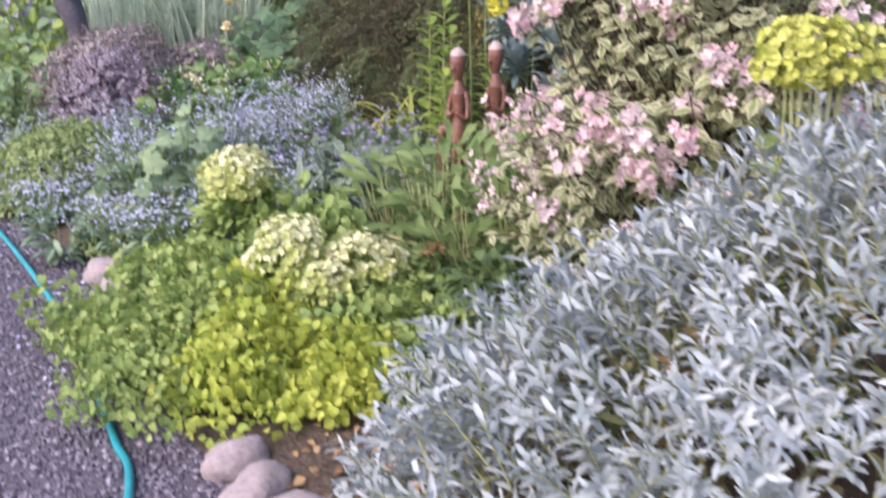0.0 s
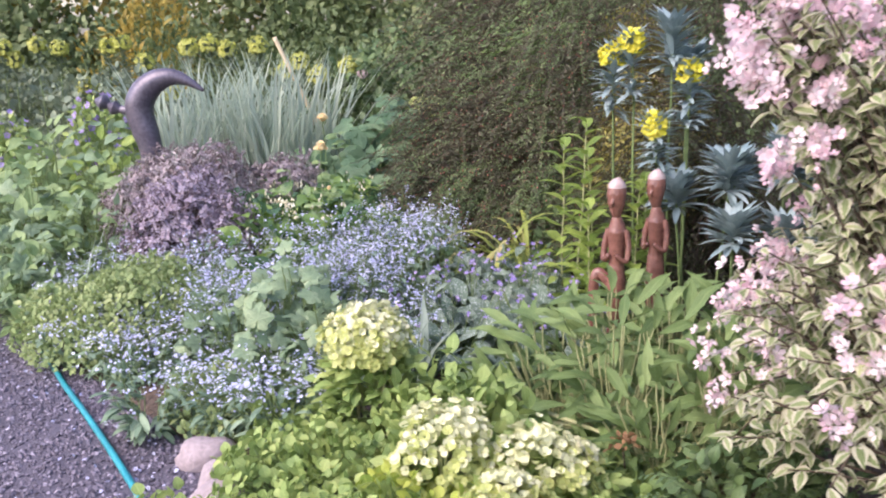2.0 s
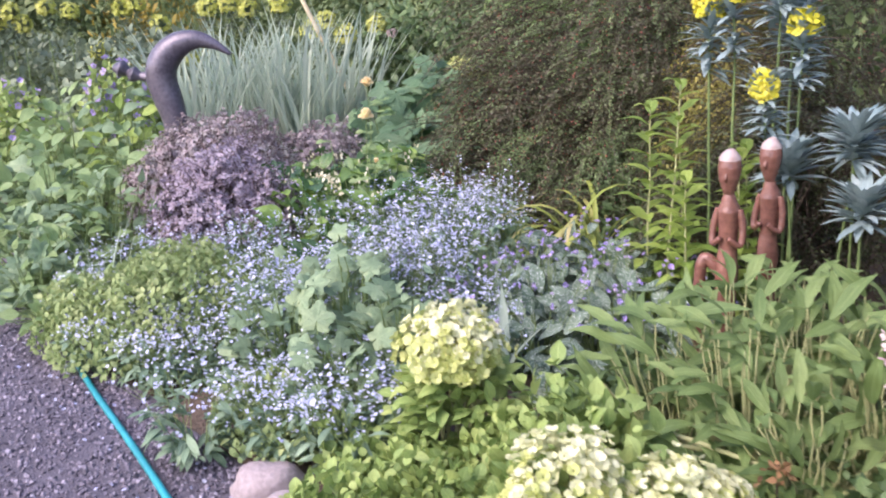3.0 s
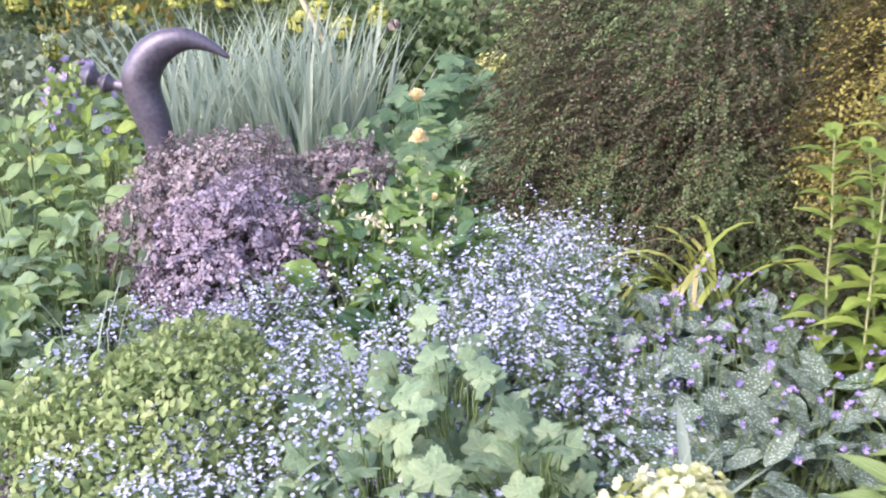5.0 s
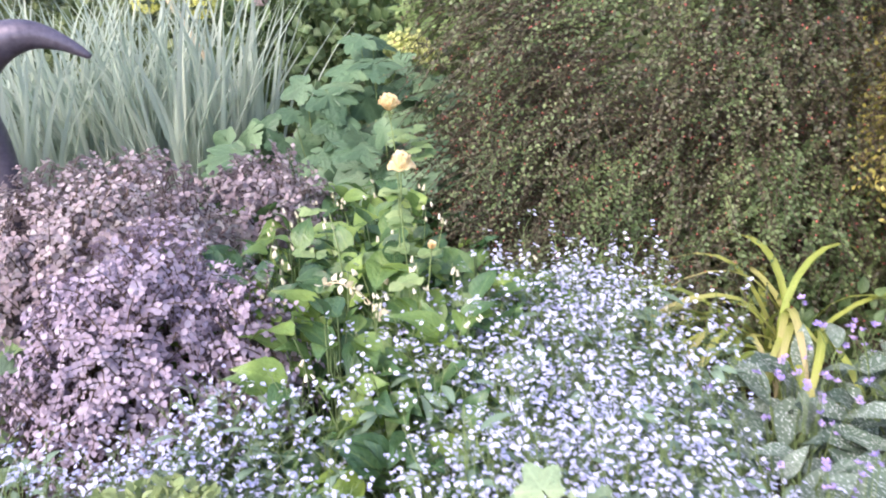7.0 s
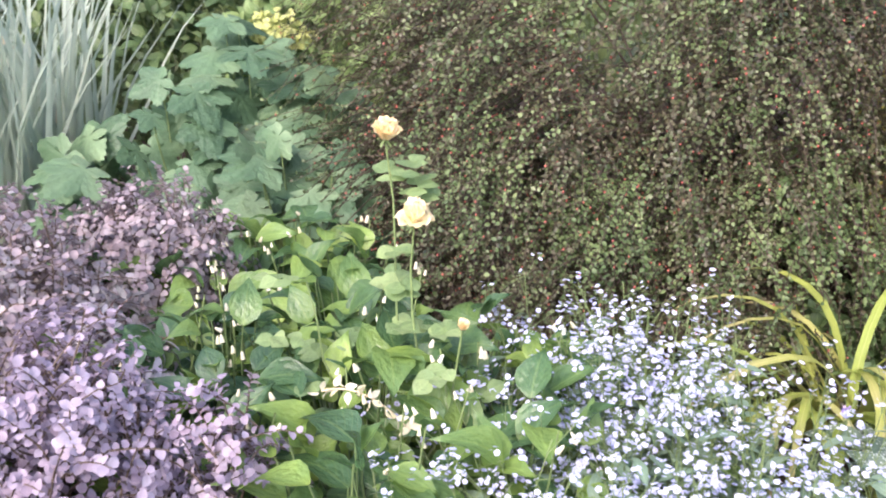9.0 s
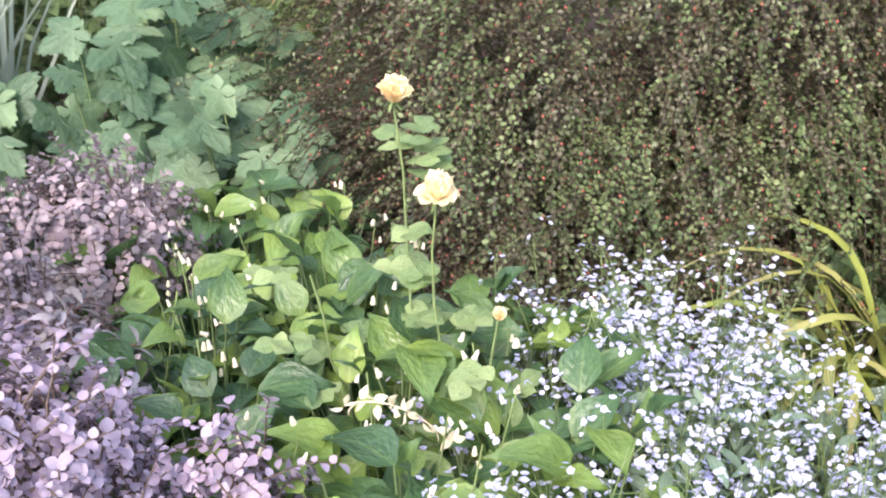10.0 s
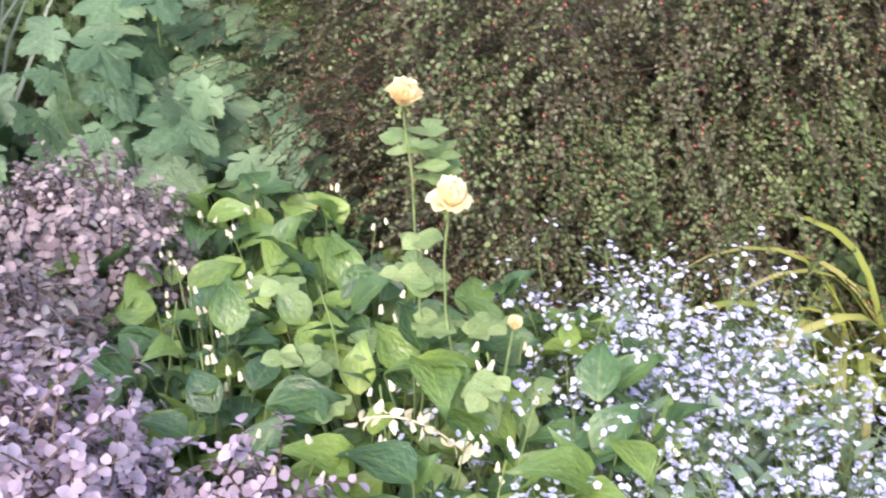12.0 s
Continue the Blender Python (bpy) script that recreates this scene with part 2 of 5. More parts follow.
MAT = {
    "soil": solid("soil", (0.035, 0.024, 0.017), (0.12, 0.085, 0.06), 3.0, 0.95, 0.8, fine=45, depth=0.03),
    "gravel": solid("gravel", (0.05, 0.045, 0.058), (0.15, 0.135, 0.17), 1.5, 0.9, 0.9, fine=120, depth=0.01),
    "grass": solid("far_ground", (0.03, 0.045, 0.015), (0.09, 0.11, 0.04), 0.6, 0.95, 0.6, fine=20, depth=0.05),
    "chips": pebbles_mat(),
    "stone": solid("stone", (0.2, 0.165, 0.17), (0.4, 0.34, 0.345), 9.0, 0.85, 0.5, fine=70),
    "hose": solid("hose_plastic", (0.0, 0.17, 0.2), (0.01, 0.29, 0.34), 6.0, 0.35, 0.05),
    "bronze": solid("dark_bronze", (0.06, 0.053, 0.072), (0.17, 0.155, 0.19), 9.0, 0.34, 0.15, metal=0.35),
    "clay": solid("glazed_clay", (0.1, 0.045, 0.035), (0.26, 0.12, 0.09), 14.0, 0.16, 0.35),
    # sky reflection on the figures' crowns, painted as a paler clay tone
    "sky_shine": solid("painted_sky_shine", (0.3, 0.21, 0.19), (0.5, 0.42, 0.4), 16.0, 0.25, 0.2),
    "bark": solid("bark", (0.05, 0.035, 0.025), (0.16, 0.12, 0.085), 20.0, 0.9, 0.8, fine=90),
    "twig": solid("red_twig", (0.09, 0.035, 0.025), (0.2, 0.1, 0.07), 30.0, 0.7, 0.2),
    "darktwig": solid("dark_twig", (0.03, 0.022, 0.014), (0.085, 0.06, 0.04), 30.0, 0.8, 0.2),
    "cane": solid("bamboo_cane", (0.5, 0.4, 0.24), (0.68, 0.58, 0.4), 20.0, 0.6, 0.2),
    "stem": solid("green_stem", (0.1, 0.16, 0.05), (0.2, 0.28, 0.1), 30.0, 0.6, 0.1),
    "palestem": solid("pale_stem", (0.26, 0.3, 0.12), (0.42, 0.42, 0.22), 30.0, 0.6, 0.1),
    "silver": leafy("silver_leaf", [(0.21, 0.26, 0.265), (0.345, 0.395, 0.41), (0.47, 0.515, 0.54)], 0.85, 0.12, 0.0, sheen=0.2),
    "silver_inner": leafy("olive_leaf", [(0.1, 0.12, 0.05), (0.2, 0.22, 0.1), (0.2, 0.13, 0.06)], 0.75, 0.2, 0.0),
    "golden": leafy("golden_leaf", [(0.24, 0.35, 0.07), (0.4, 0.48, 0.09), (0.56, 0.6, 0.13)], 0.5, 0.35, 0.2),
    "fresh": leafy("fresh_leaf", [(0.17, 0.27, 0.08), (0.28, 0.39, 0.12), (0.42, 0.5, 0.17)], 0.5, 0.3, 0.2),
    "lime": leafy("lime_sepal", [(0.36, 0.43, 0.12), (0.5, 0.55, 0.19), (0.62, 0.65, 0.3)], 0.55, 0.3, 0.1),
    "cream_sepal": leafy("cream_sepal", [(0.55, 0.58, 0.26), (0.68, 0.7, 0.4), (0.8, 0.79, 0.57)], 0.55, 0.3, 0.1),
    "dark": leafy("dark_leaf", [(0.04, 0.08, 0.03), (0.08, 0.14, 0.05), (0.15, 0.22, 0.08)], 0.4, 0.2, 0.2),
    "mid": leafy("mid_leaf", [(0.1, 0.18, 0.06), (0.17, 0.27, 0.09), (0.27, 0.37, 0.14)], 0.45, 0.3, 0.25),
    "bluegreen": leafy("bluegreen_leaf", [(0.11, 0.19, 0.12), (0.18, 0.28, 0.18), (0.28, 0.38, 0.25)], 0.6, 0.25, 0.2),
    "steel": leafy("steel_leaf", [(0.15, 0.23, 0.23), (0.26, 0.35, 0.35), (0.37, 0.46, 0.45)], 0.55, 0.15, 0.15),
    "varieg": leafy("variegated_leaf", [(0.16, 0.22, 0.08), (0.23, 0.3, 0.12), (0.34, 0.39, 0.19)], 0.5, 0.35, 0.1, edge=(0.52, 0.51, 0.36)),
    "pink": leafy("pink_petal", [(0.62, 0.37, 0.43), (0.75, 0.58, 0.61), (0.82, 0.75, 0.74)], 0.55, 0.35, 0.0),
    "forget": leafy("forget_petal", [(0.43, 0.47, 0.76), (0.57, 0.6, 0.82), (0.76, 0.78, 0.88)], 0.8, 0.3, 0.0, sheen=0.15),
    "purple": leafy("purple_leaf", [(0.22, 0.17, 0.215), (0.34, 0.285, 0.35), (0.45, 0.4, 0.465)], 0.5, 0.25, 0.0),
    "dusk": leafy("dusky_leaf", [(0.235, 0.18, 0.19), (0.345, 0.29, 0.3), (0.43, 0.405, 0.385)], 0.55, 0.25, 0.0),
    "greyleaf": leafy("grey_mauve_leaf", [(0.25, 0.25, 0.24), (0.36, 0.35, 0.35), (0.45, 0.42, 0.44)], 0.55, 0.2, 0.1),
    "bell": leafy("soft_lance_leaf", [(0.1, 0.17, 0.055), (0.18, 0.27, 0.09), (0.3, 0.38, 0.15)], 0.5, 0.3, 0.15, by_object=True),
    "comfrey": leafy("comfrey_leaf", [(0.04, 0.1, 0.05), (0.085, 0.18, 0.065), (0.22, 0.355, 0.08), (0.46, 0.59, 0.11)], 0.22, 0.35, 0.06, by_object=True, sheen=0.75),
    "lobed": leafy("lobed_leaf", [(0.15, 0.24, 0.14), (0.24, 0.35, 0.2), (0.35, 0.45, 0.26)], 0.5, 0.3, 0.06, by_object=True),
    "maple": leafy("toothed_leaf", [(0.05, 0.11, 0.055), (0.125, 0.225, 0.115), (0.25, 0.37, 0.2)], 0.35, 0.3, 0.05, by_object=True),
    "lung": leafy("spotted_leaf", [(0.075, 0.13, 0.085), (0.125, 0.185, 0.125), (0.19, 0.25, 0.185)], 0.6, 0.15, 0.05, spots=(0.5, 0.56, 0.52), by_object=True),
    "lance": leafy("lance_leaf", [(0.15, 0.25, 0.1), (0.24, 0.35, 0.14), (0.37, 0.47, 0.21)], 0.45, 0.3, 0.08, by_object=True),
    "bright": leafy("bright_leaf", [(0.15, 0.25, 0.05), (0.27, 0.38, 0.08), (0.43, 0.52, 0.14)], 0.45, 0.35, 0.2, by_object=True),
    "strap": leafy("strap_leaf", [(0.2, 0.3, 0.05), (0.36, 0.42, 0.09), (0.52, 0.41, 0.24)], 0.45, 0.3, 0.15, by_object=True),
    "blade": leafy("iris_blade", [(0.32, 0.42, 0.33), (0.45, 0.54, 0.43), (0.58, 0.64, 0.5)], 0.5, 0.45, 0.0, by_object=True),
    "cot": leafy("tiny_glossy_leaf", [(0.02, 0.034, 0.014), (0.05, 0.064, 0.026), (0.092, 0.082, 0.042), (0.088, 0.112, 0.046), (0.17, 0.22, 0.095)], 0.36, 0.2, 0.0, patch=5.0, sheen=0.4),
    "cot_green": leafy("tiny_green_leaf", [(0.055, 0.095, 0.035), (0.105, 0.165, 0.06), (0.2, 0.27, 0.105)], 0.4, 0.3, 0.0, patch=8.0),
    # yellow-green leaf colour with the warm sunlight on it painted in
    "cot_sunlit_gold": leafy("tiny_sunlit_gold_leaf", [(0.12, 0.13, 0.035), (0.24, 0.23, 0.05), (0.4, 0.36, 0.09)], 0.4, 0.3, 0.0, patch=8.0),
    "berry": solid("red_bud", (0.3, 0.06, 0.045), (0.46, 0.14, 0.1), 40.0, 0.4, 0.0),
    "yellow": leafy("yellow_bract", [(0.5, 0.5, 0.03), (0.66, 0.62, 0.05), (0.8, 0.74, 0.14)], 0.55, 0.3, 0.0),
    "rose": leafy("yellow_rose_petal", [(0.95, 0.66, 0.34), (0.96, 0.84, 0.52), (0.97, 0.94, 0.76)], 0.5, 0.4, 0.0),
    "cream": leafy("cream_bell", [(0.62, 0.58, 0.36), (0.78, 0.74, 0.52), (0.86, 0.84, 0.7)], 0.6, 0.3, 0.0, by_object=True),
    "violet": leafy("violet_petal", [(0.28, 0.22, 0.58), (0.42, 0.33, 0.68), (0.6, 0.45, 0.7)], 0.55, 0.3, 0.0, by_object=True),
    "olive": leafy("olive_green_leaf", [(0.17, 0.25, 0.09), (0.27, 0.36, 0.14), (0.4, 0.47, 0.21)], 0.55, 0.3, 0.1),
    "lime_far": leafy("far_lime_bract", [(0.36, 0.4, 0.08), (0.5, 0.53, 0.12), (0.64, 0.65, 0.22)], 0.6, 0.3, 0.0),
    "litter": leafy("dry_leaf", [(0.16, 0.08, 0.04), (0.3, 0.17, 0.08), (0.45, 0.3, 0.16)], 0.8, 0.1, 0.1),
    "haze": leafy("far_leaf", [(0.06, 0.1, 0.035), (0.13, 0.18, 0.07), (0.24, 0.29, 0.12)], 0.55, 0.25, 0.0, patch=1.2),
    # low sun from behind, painted as gold into the far leaves
    "backlit_gold": leafy("far_backlit_leaf", [(0.18, 0.15, 0.03), (0.36, 0.27, 0.05), (0.5, 0.4, 0.1)], 0.55, 0.4, 0.0, patch=2.0),
    "haze_grey": leafy("far_grey_leaf", [(0.13, 0.18, 0.12), (0.21, 0.27, 0.18), (0.32, 0.38, 0.25)], 0.55, 0.25, 0.0, patch=1.5),
}

# ---- mesh helpers ----
rng = np.random.default_rng(7)


def unit(v):
    return v / np.maximum(np.linalg.norm(v, axis=-1, keepdims=True), 1e-9)


def raw_mesh(name, v, f, uv=None, mat=None, smooth=True):
    me = bpy.data.meshes.new(name)
    v, f = np.asarray(v, np.float32), np.asarray(f, np.int32)
    me.vertices.add(len(v))
    me.vertices.foreach_set("co", v.ravel())
    me.loops.add(f.size)
    me.loops.foreach_set("vertex_index", f.ravel())
    me.polygons.add(len(f))
    me.polygons.foreach_set("loop_start", np.arange(0, f.size, 3, dtype=np.int32))
    me.polygons.foreach_set("loop_total", np.full(len(f), 3, np.int32))
    me.polygons.foreach_set("use_smooth", np.full(len(f), smooth))
    if uv is not None:
        layer = me.uv_layers.new(name="UVMap")
        layer.data.foreach_set("uv", np.asarray(uv, np.float32)[f.ravel()].ravel())
    me.update(calc_edges=True)
    me.validate()
    if mat:
        me.materials.append(mat)
    return me


def under(ob, parent, label=""):
    ob.parent = parent
    if label:
        ob["label"] = label
    return ob


MASSES = ("foliage", "inflorescence", "upper_inflorescence", "green_foliage", "stemwork", "twigwork", "branchwork", "stalkwork", "inner_foliage", "bud_spray")


def part(name, tpl, mat, parent, label=""):
    ob = under(new(name, raw_mesh(name, *tpl, mat=MAT[mat])), parent, label)
    if name in MASSES:
        tagged(ob, kind="stuff")
    return ob


def thing(name, x, y, z, label, category, group="", kind=""):
    ob = new(name)
    ob.empty_display_size = 0.05
    ob.location = (x, y, z)
    return tagged(ob, label, category, group, kind)


def strip(profile, cup=0.15, droop=0.0, wave=0.0):
    """A leaf along +Y from the origin, 1 long: half-widths along it, folded by cup, bent down by droop."""
    n = len(profile)
    v, uv, f = [], [], []
    for i, w in enumerate(profile):
        s = i / (n - 1)
        z = -droop * s * s
        y = s * (1 - 0.25 * droop * s)
        for k in (-1, 0, 1):
            v.append((k * w, y, z + (cup * w if k else 0) + wave * k * math.sin(7 * s)))
            uv.append((0.5 + 0.5 * k, s))
    for i in range(n - 1):
        a = 3 * i
        for k in (0, 1):
            q = (a + k, a + k + 1, a + k + 4, a + k + 3)
            f += [(q[0], q[1], q[2]), (q[0], q[2], q[3])]
    return np.array(v), np.array(f), np.array(uv)


def arched(profile, cup, bend, late=1.8):
    """A strap leaf, 1 long, straight at its foot and curling over towards its tip."""
    v, f, uv = strip(profile, cup)
    s = np.linspace(0, 1, len(profile))
    turn = bend * ((s[1:] + s[:-1]) / 2) ** late
    y = np.concatenate(([0], np.cumsum(np.cos(turn)))) / (len(s) - 1)
    z = np.concatenate(([0], np.cumsum(-np.sin(turn)))) / (len(s) - 1)
    row = np.repeat(np.arange(len(s)), 3)
    v[:, 1], v[:, 2] = y[row], v[:, 2] + z[row]
    return v, f, uv


def palmate(reach, width, teeth=0.1, droop=0.3):
    """A toothed leaf of five pointed lobes from one stalk end; reach: the lobes' lengths from foot to tip."""
    v, uv, f = [(0, 0, 0)], [(0.5, 0.05)], []
    ways = (-2.15, -1.1, 0.0, 1.1, 2.15)
    k = 7
    for lobe, turn in enumerate(ways):
        r = reach[abs(lobe - 2)]
        c, s = math.cos(turn), math.sin(turn)
        for i in range(2 * k + 1):
            q = (i - k) / k
            along = r * (1 - abs(q) ** 1.35 * 0.62) + (teeth * r * (0.5 if i % 2 else -0.5) if 0 < abs(q) < 1 else 0)
            across = width * r * q * (1.25 - 0.35 * abs(q))
            x, y = across * c + along * s, along * c - across * s
            v.append((x, y, -droop * (x * x + y * y) - 0.1 * abs(q) * r + 0.05))
            uv.append((0.5 + 0.45 * q, along))
        b = 1 + lobe * (2 * k + 1)
        f += [(0, b + i + 1, b + i) for i in range(2 * k)]
    for lobe in range(4):
        f.append((0, 1 + (lobe + 1) * (2 * k + 1), lobe * (2 * k + 1) + 2 * k + 1))
    return np.array(v), np.array(f), np.array(uv)


def bloom(petals, width=0.5, cup=0.3, eye=0.12):
    """An open flower round +Z, radius 1."""
    v, uv, f = [], [], []
    for p in range(petals):
        a = 2 * math.pi * p / petals
        c, s = math.cos(a), math.sin(a)
        b = len(v)
        for x, y, z in ((0, eye, 0), (-width * 0.6, 0.55, 0.5 * cup), (width * 0.6, 0.55, 0.5 * cup), (-width * 0.4, 0.95, cup), (width * 0.4, 0.95, cup)):
            v.append((x * c - y * s, x * s + y * c, z))
            uv.append((0.5, y))
        f += [(b, b + 2, b + 1), (b + 1, b + 2, b + 4), (b + 1, b + 4, b + 3)]
    return np.array(v), np.array(f), np.array(uv)


def bell():
    """A nodding bell along -Z, 1 long."""
    v, uv, f = [], [], []
    for r, z in ((0.06, 0), (0.2, -0.2), (0.24, -0.6), (0.34, -1.0)):
        for i in range(6):
            a = math.pi * i / 3
            v.append((r * math.cos(a), r * math.sin(a), z - 0.06 * (i % 2) * (z < -0.9)))
            uv.append((0.5, -z))
    for j in range(3):
        for i in range(6):
            a, b = j * 6 + i, j * 6 + (i + 1) % 6
            f += [(a, b, b + 6), (a, b + 6, a + 6)]
    return np.array(v), np.array(f), np.array(uv)


def nub():
    v = np.array([(0, 0, 1), (1, 0, 0), (0, 1, 0), (-1, 0, 0), (0, -1, 0), (0, 0, -1)], float)
    f = np.array([(0, 1, 2), (0, 2, 3), (0, 3, 4), (0, 4, 1), (5, 2, 1), (5, 3, 2), (5, 4, 3), (5, 1, 4)])
    return v, f, np.full((6, 2), 0.5)


OVATE = strip([0.02, 0.22, 0.3, 0.27, 0.15, 0.0], 0.25, 0.3)
BROAD = strip([0.03, 0.22, 0.3, 0.29, 0.21, 0.1, 0.0], 0.3, 0.4, 0.045)
LANCE = strip([0.03, 0.09, 0.14, 0.15, 0.11, 0.0], 0.3, 0.4)
SLIM = strip([0.03, 0.1, 0.11, 0.08, 0.0], 0.3, 0.2)
TINY = strip([0.06, 0.34, 0.33, 0.05], 0.4, 0.1)
ROUND = strip([0.06, 0.38, 0.46, 0.36, 0.1], 0.25, 0.2)
BLADE = strip([0.012, 0.016, 0.017, 0.015, 0.011, 0.007, 0.0], 0.3, 0.12)
MAPLE, ROUNDLOBE = palmate((1.0, 0.82, 0.5), 0.42), palmate((1.0, 0.9, 0.7), 0.44, 0.12, 0.25)


def frames_of(way, up):
    y = unit(way)
    x = np.cross(y, up)
    bad = np.linalg.norm(x, axis=1) < 1e-4
    x[bad] = np.cross(y[bad], (1.0, 0.01, 0.02))
    x = unit(x)
    return np.stack((x, y, np.cross(x, y)), axis=2)


def joined(tpl, pos, way, up, size):
    """Many copies of a template as one mesh's numbers."""
    v, f, uv = tpl
    R = frames_of(way, up)
    size = np.asarray(size, float).reshape(-1, 1, 1) * np.ones((len(pos), 1, 1))
    V = np.einsum("nij,kj->nki", R, v) * size + pos[:, None, :]
    F = f[None] + (np.arange(len(pos)) * len(v))[:, None, None]
    return V.reshape(-1, 3), F.reshape(-1, 3), np.tile(uv, (len(pos), 1))


def merged(*many):
    V, F, U, b = [], [], [], 0
    for v, f, uv in many:
        V.append(v), F.append(f + b), U.append(uv)
        b += len(v)
    return np.concatenate(V), np.concatenate(F), np.concatenate(U)


def single(name, tpl, mat, pos, way, up, size, parent):
    """Each leaf an object of its own on a shared mesh, slightly different shapes in turn."""
    shapes = []
    for k in range(3):
        v = tpl[0].copy()
        v[:, 2] += (k - 1) * 0.12 * v[:, 1] ** 2 + 0.03 * np.sin(v[:, 1] * 9 + k) * (k - 0.5)
        v[:, 0] += (k - 1) * 0.06 * v[:, 1] ** 2
        shapes.append(raw_mesh(name, v, tpl[1], tpl[2], MAT[mat]))
    R = frames_of(np.asarray(way, float), np.asarray(up, float))
    for i in range(len(pos)):
        ob = new(name, shapes[i % 3])
        m = Matrix(R[i].tolist()).to_4x4()
        s = float(size[i])
        ob.matrix_basis = Matrix.Translation(pos[i]) @ m @ Matrix.Diagonal((s, s, s, 1))
        ob.parent = parent


def tubes(lines, r0, r1, sides=4):
    """Tapered stems along polylines of equal length n x k x 3."""
    lines = np.asarray(lines, float)
    n, k, _ = lines.shape
    d = unit(np.gradient(lines, axis=1))
    ref = np.where(np.abs(d[..., 2:3]) > 0.8, np.array([1.0, 0, 0]), np.array([0, 0, 1.0]))
    a = unit(np.cross(d, ref))
    b = np.cross(d, a)
    r = np.linspace(r0, r1, k)[None, :, None]
    rings = [lines + r * (math.cos(t) * a + math.sin(t) * b) for t in np.arange(sides) * 2 * math.pi / sides]
    V = np.stack(rings, axis=2).reshape(-1, 3)
    F = []
    for j in range(k - 1):
        for s in range(sides):
            q = (j * sides + s, j * sides + (s + 1) % sides)
            F += [(q[0], q[1], q[1] + sides), (q[0], q[1] + sides, q[0] + sides)]
    F = np.array(F)[None] + (np.arange(n) * k * sides)[:, None, None]
    return V, F.reshape(-1, 3), np.full((len(V), 2), 0.5)


def arcs(start, end, rise, k=6, wander=0.0):
    """Curved polylines from start to end that bulge upward by rise."""
    t = np.linspace(0, 1, k)[None, :, None]
    start, end = np.asarray(start, float)[:, None, :], np.asarray(end, float)[:, None, :]
    lines = start + (end - start) * t
    lines[..., 2] += (np.asarray(rise, float).reshape(-1, 1) * 4 * t[..., 0] * (1 - t[..., 0]))
    if wander:
        lines[:, 1:-1] += rng.normal(0, wander, lines[:, 1:-1].shape)
    return lines


def lumpy(u, amount, seed):
    g = np.random.default_rng(seed)
    s = np.zeros(len(u))
    for k in range(14):
        f = g.uniform(2, 9)
        s += np.sin(u @ unit(g.normal(size=3)) * f + g.uniform(0, 6.28)) / (1 + 0.15 * f)
    return 1 + amount * s / 3


def dome(n, rx, ry, rz, lump=0.12, seed=1, low=-0.15, depth=0.22, face=None, boxy=1.0, ridge=0.0):
    """Points near the surface of a lumpy dome round the origin, with their outward ways."""
    u = unit(rng.normal(size=(int(n * 6), 3)))
    u = u[u[:, 2] > low]
    if face is not None:
        u = u[u @ np.array(face) > -0.35]
    fold = np.zeros(len(u))
    if ridge:
        g = np.random.default_rng(seed + 500)
        lean = np.arctan2(u[:, 0], -u[:, 1]) + 0.75 * u[:, 2]
        for k in (7, 11, 16, 23, 31):
            fold += np.sin(k * lean + g.uniform(2, 5) * u[:, 2] + g.uniform(0, 6.28)) / (1 + k / 25)
        fold = fold / 2.4
        keep = rng.random(len(u)) < 0.52 + 0.75 * fold
        u, fold = u[keep], fold[keep]
    u, fold = u[:n], fold[:n]
    r = lumpy(u, lump, seed) * (1 - depth * rng.random(len(u)) ** 1.6) * (1 + ridge * fold)
    p = u * r[:, None] * np.array([rx, ry, rz])
    p[:, 2] = np.sign(u[:, 2]) * np.abs(u[:, 2]) ** boxy * r * rz
    keep = p[:, 2] > 0.01
    return p[keep], unit(u / np.array([rx, ry, rz]))[keep]


def jitter(v, amount):
    return unit(v + rng.normal(0, amount, v.shape))


UP = np.array([0, 0, 1.0])


def mound(name, at, radii, n, tpl, mat, size, label, category, lump=0.14, seed=1, lift=0.5, group="", parts_name="foliage", z=0.03, kind="", depth=0.25, extra=None, stems=True):
    """A plant whose leaves clothe a lumpy dome, with stems inside."""
    t = thing(name, at[0], at[1], z, label, category, group, kind)
    p, o = dome(n, *radii, lump=lump, seed=seed, depth=depth)
    way = jitter(o * 0.6 + UP * lift, 0.55)
    part(parts_name, joined(tpl, p, way, jitter(o + UP * 0.5, 0.35), size * rng.uniform(0.5, 1.35, len(p))), mat, t)
    if stems:
        k = min(90, len(p))
        ends = p[:k] * 0.92
        part("stemwork", tubes(arcs(ends * np.array([0.2, 0.2, 0]), ends, np.zeros(k), 5, 0.01), 0.004, 0.0015), "stem", t)
    return t


# ---- ground, path and bed ----
far = new("ground", raw_mesh("ground", [(-300, -300, -0.03), (300, -300, -0.03), (300, 300, -0.03), (-300, 300, -0.03)], [(0, 1, 2), (0, 2, 3)], mat=MAT["grass"], smooth=False))
tagged(far, "dark earth and grass ground beneath the garden", "ground", kind="structure")

EDGE = [(0.75, -3.0), (0.62, -0.2), (0.3, 0.9), (-0.08, 1.5), (-0.42, 2.05), (-0.72, 2.35), (-1.0, 2.75), (-1.17, 3.1), (-1.24, 3.5), (-1.6, 3.9), (-2.0, 4.35), (-2.4, 4.95), (-2.6, 5.4), (-2.95, 5.9), (-3.8, 7.1), (-5.2, 8.4), (-8.0, 9.5)]


def edge_x(y):
    ys, xs = [p[1] for p in EDGE], [p[0] for p in EDGE]
    return np.interp(y, ys, xs)


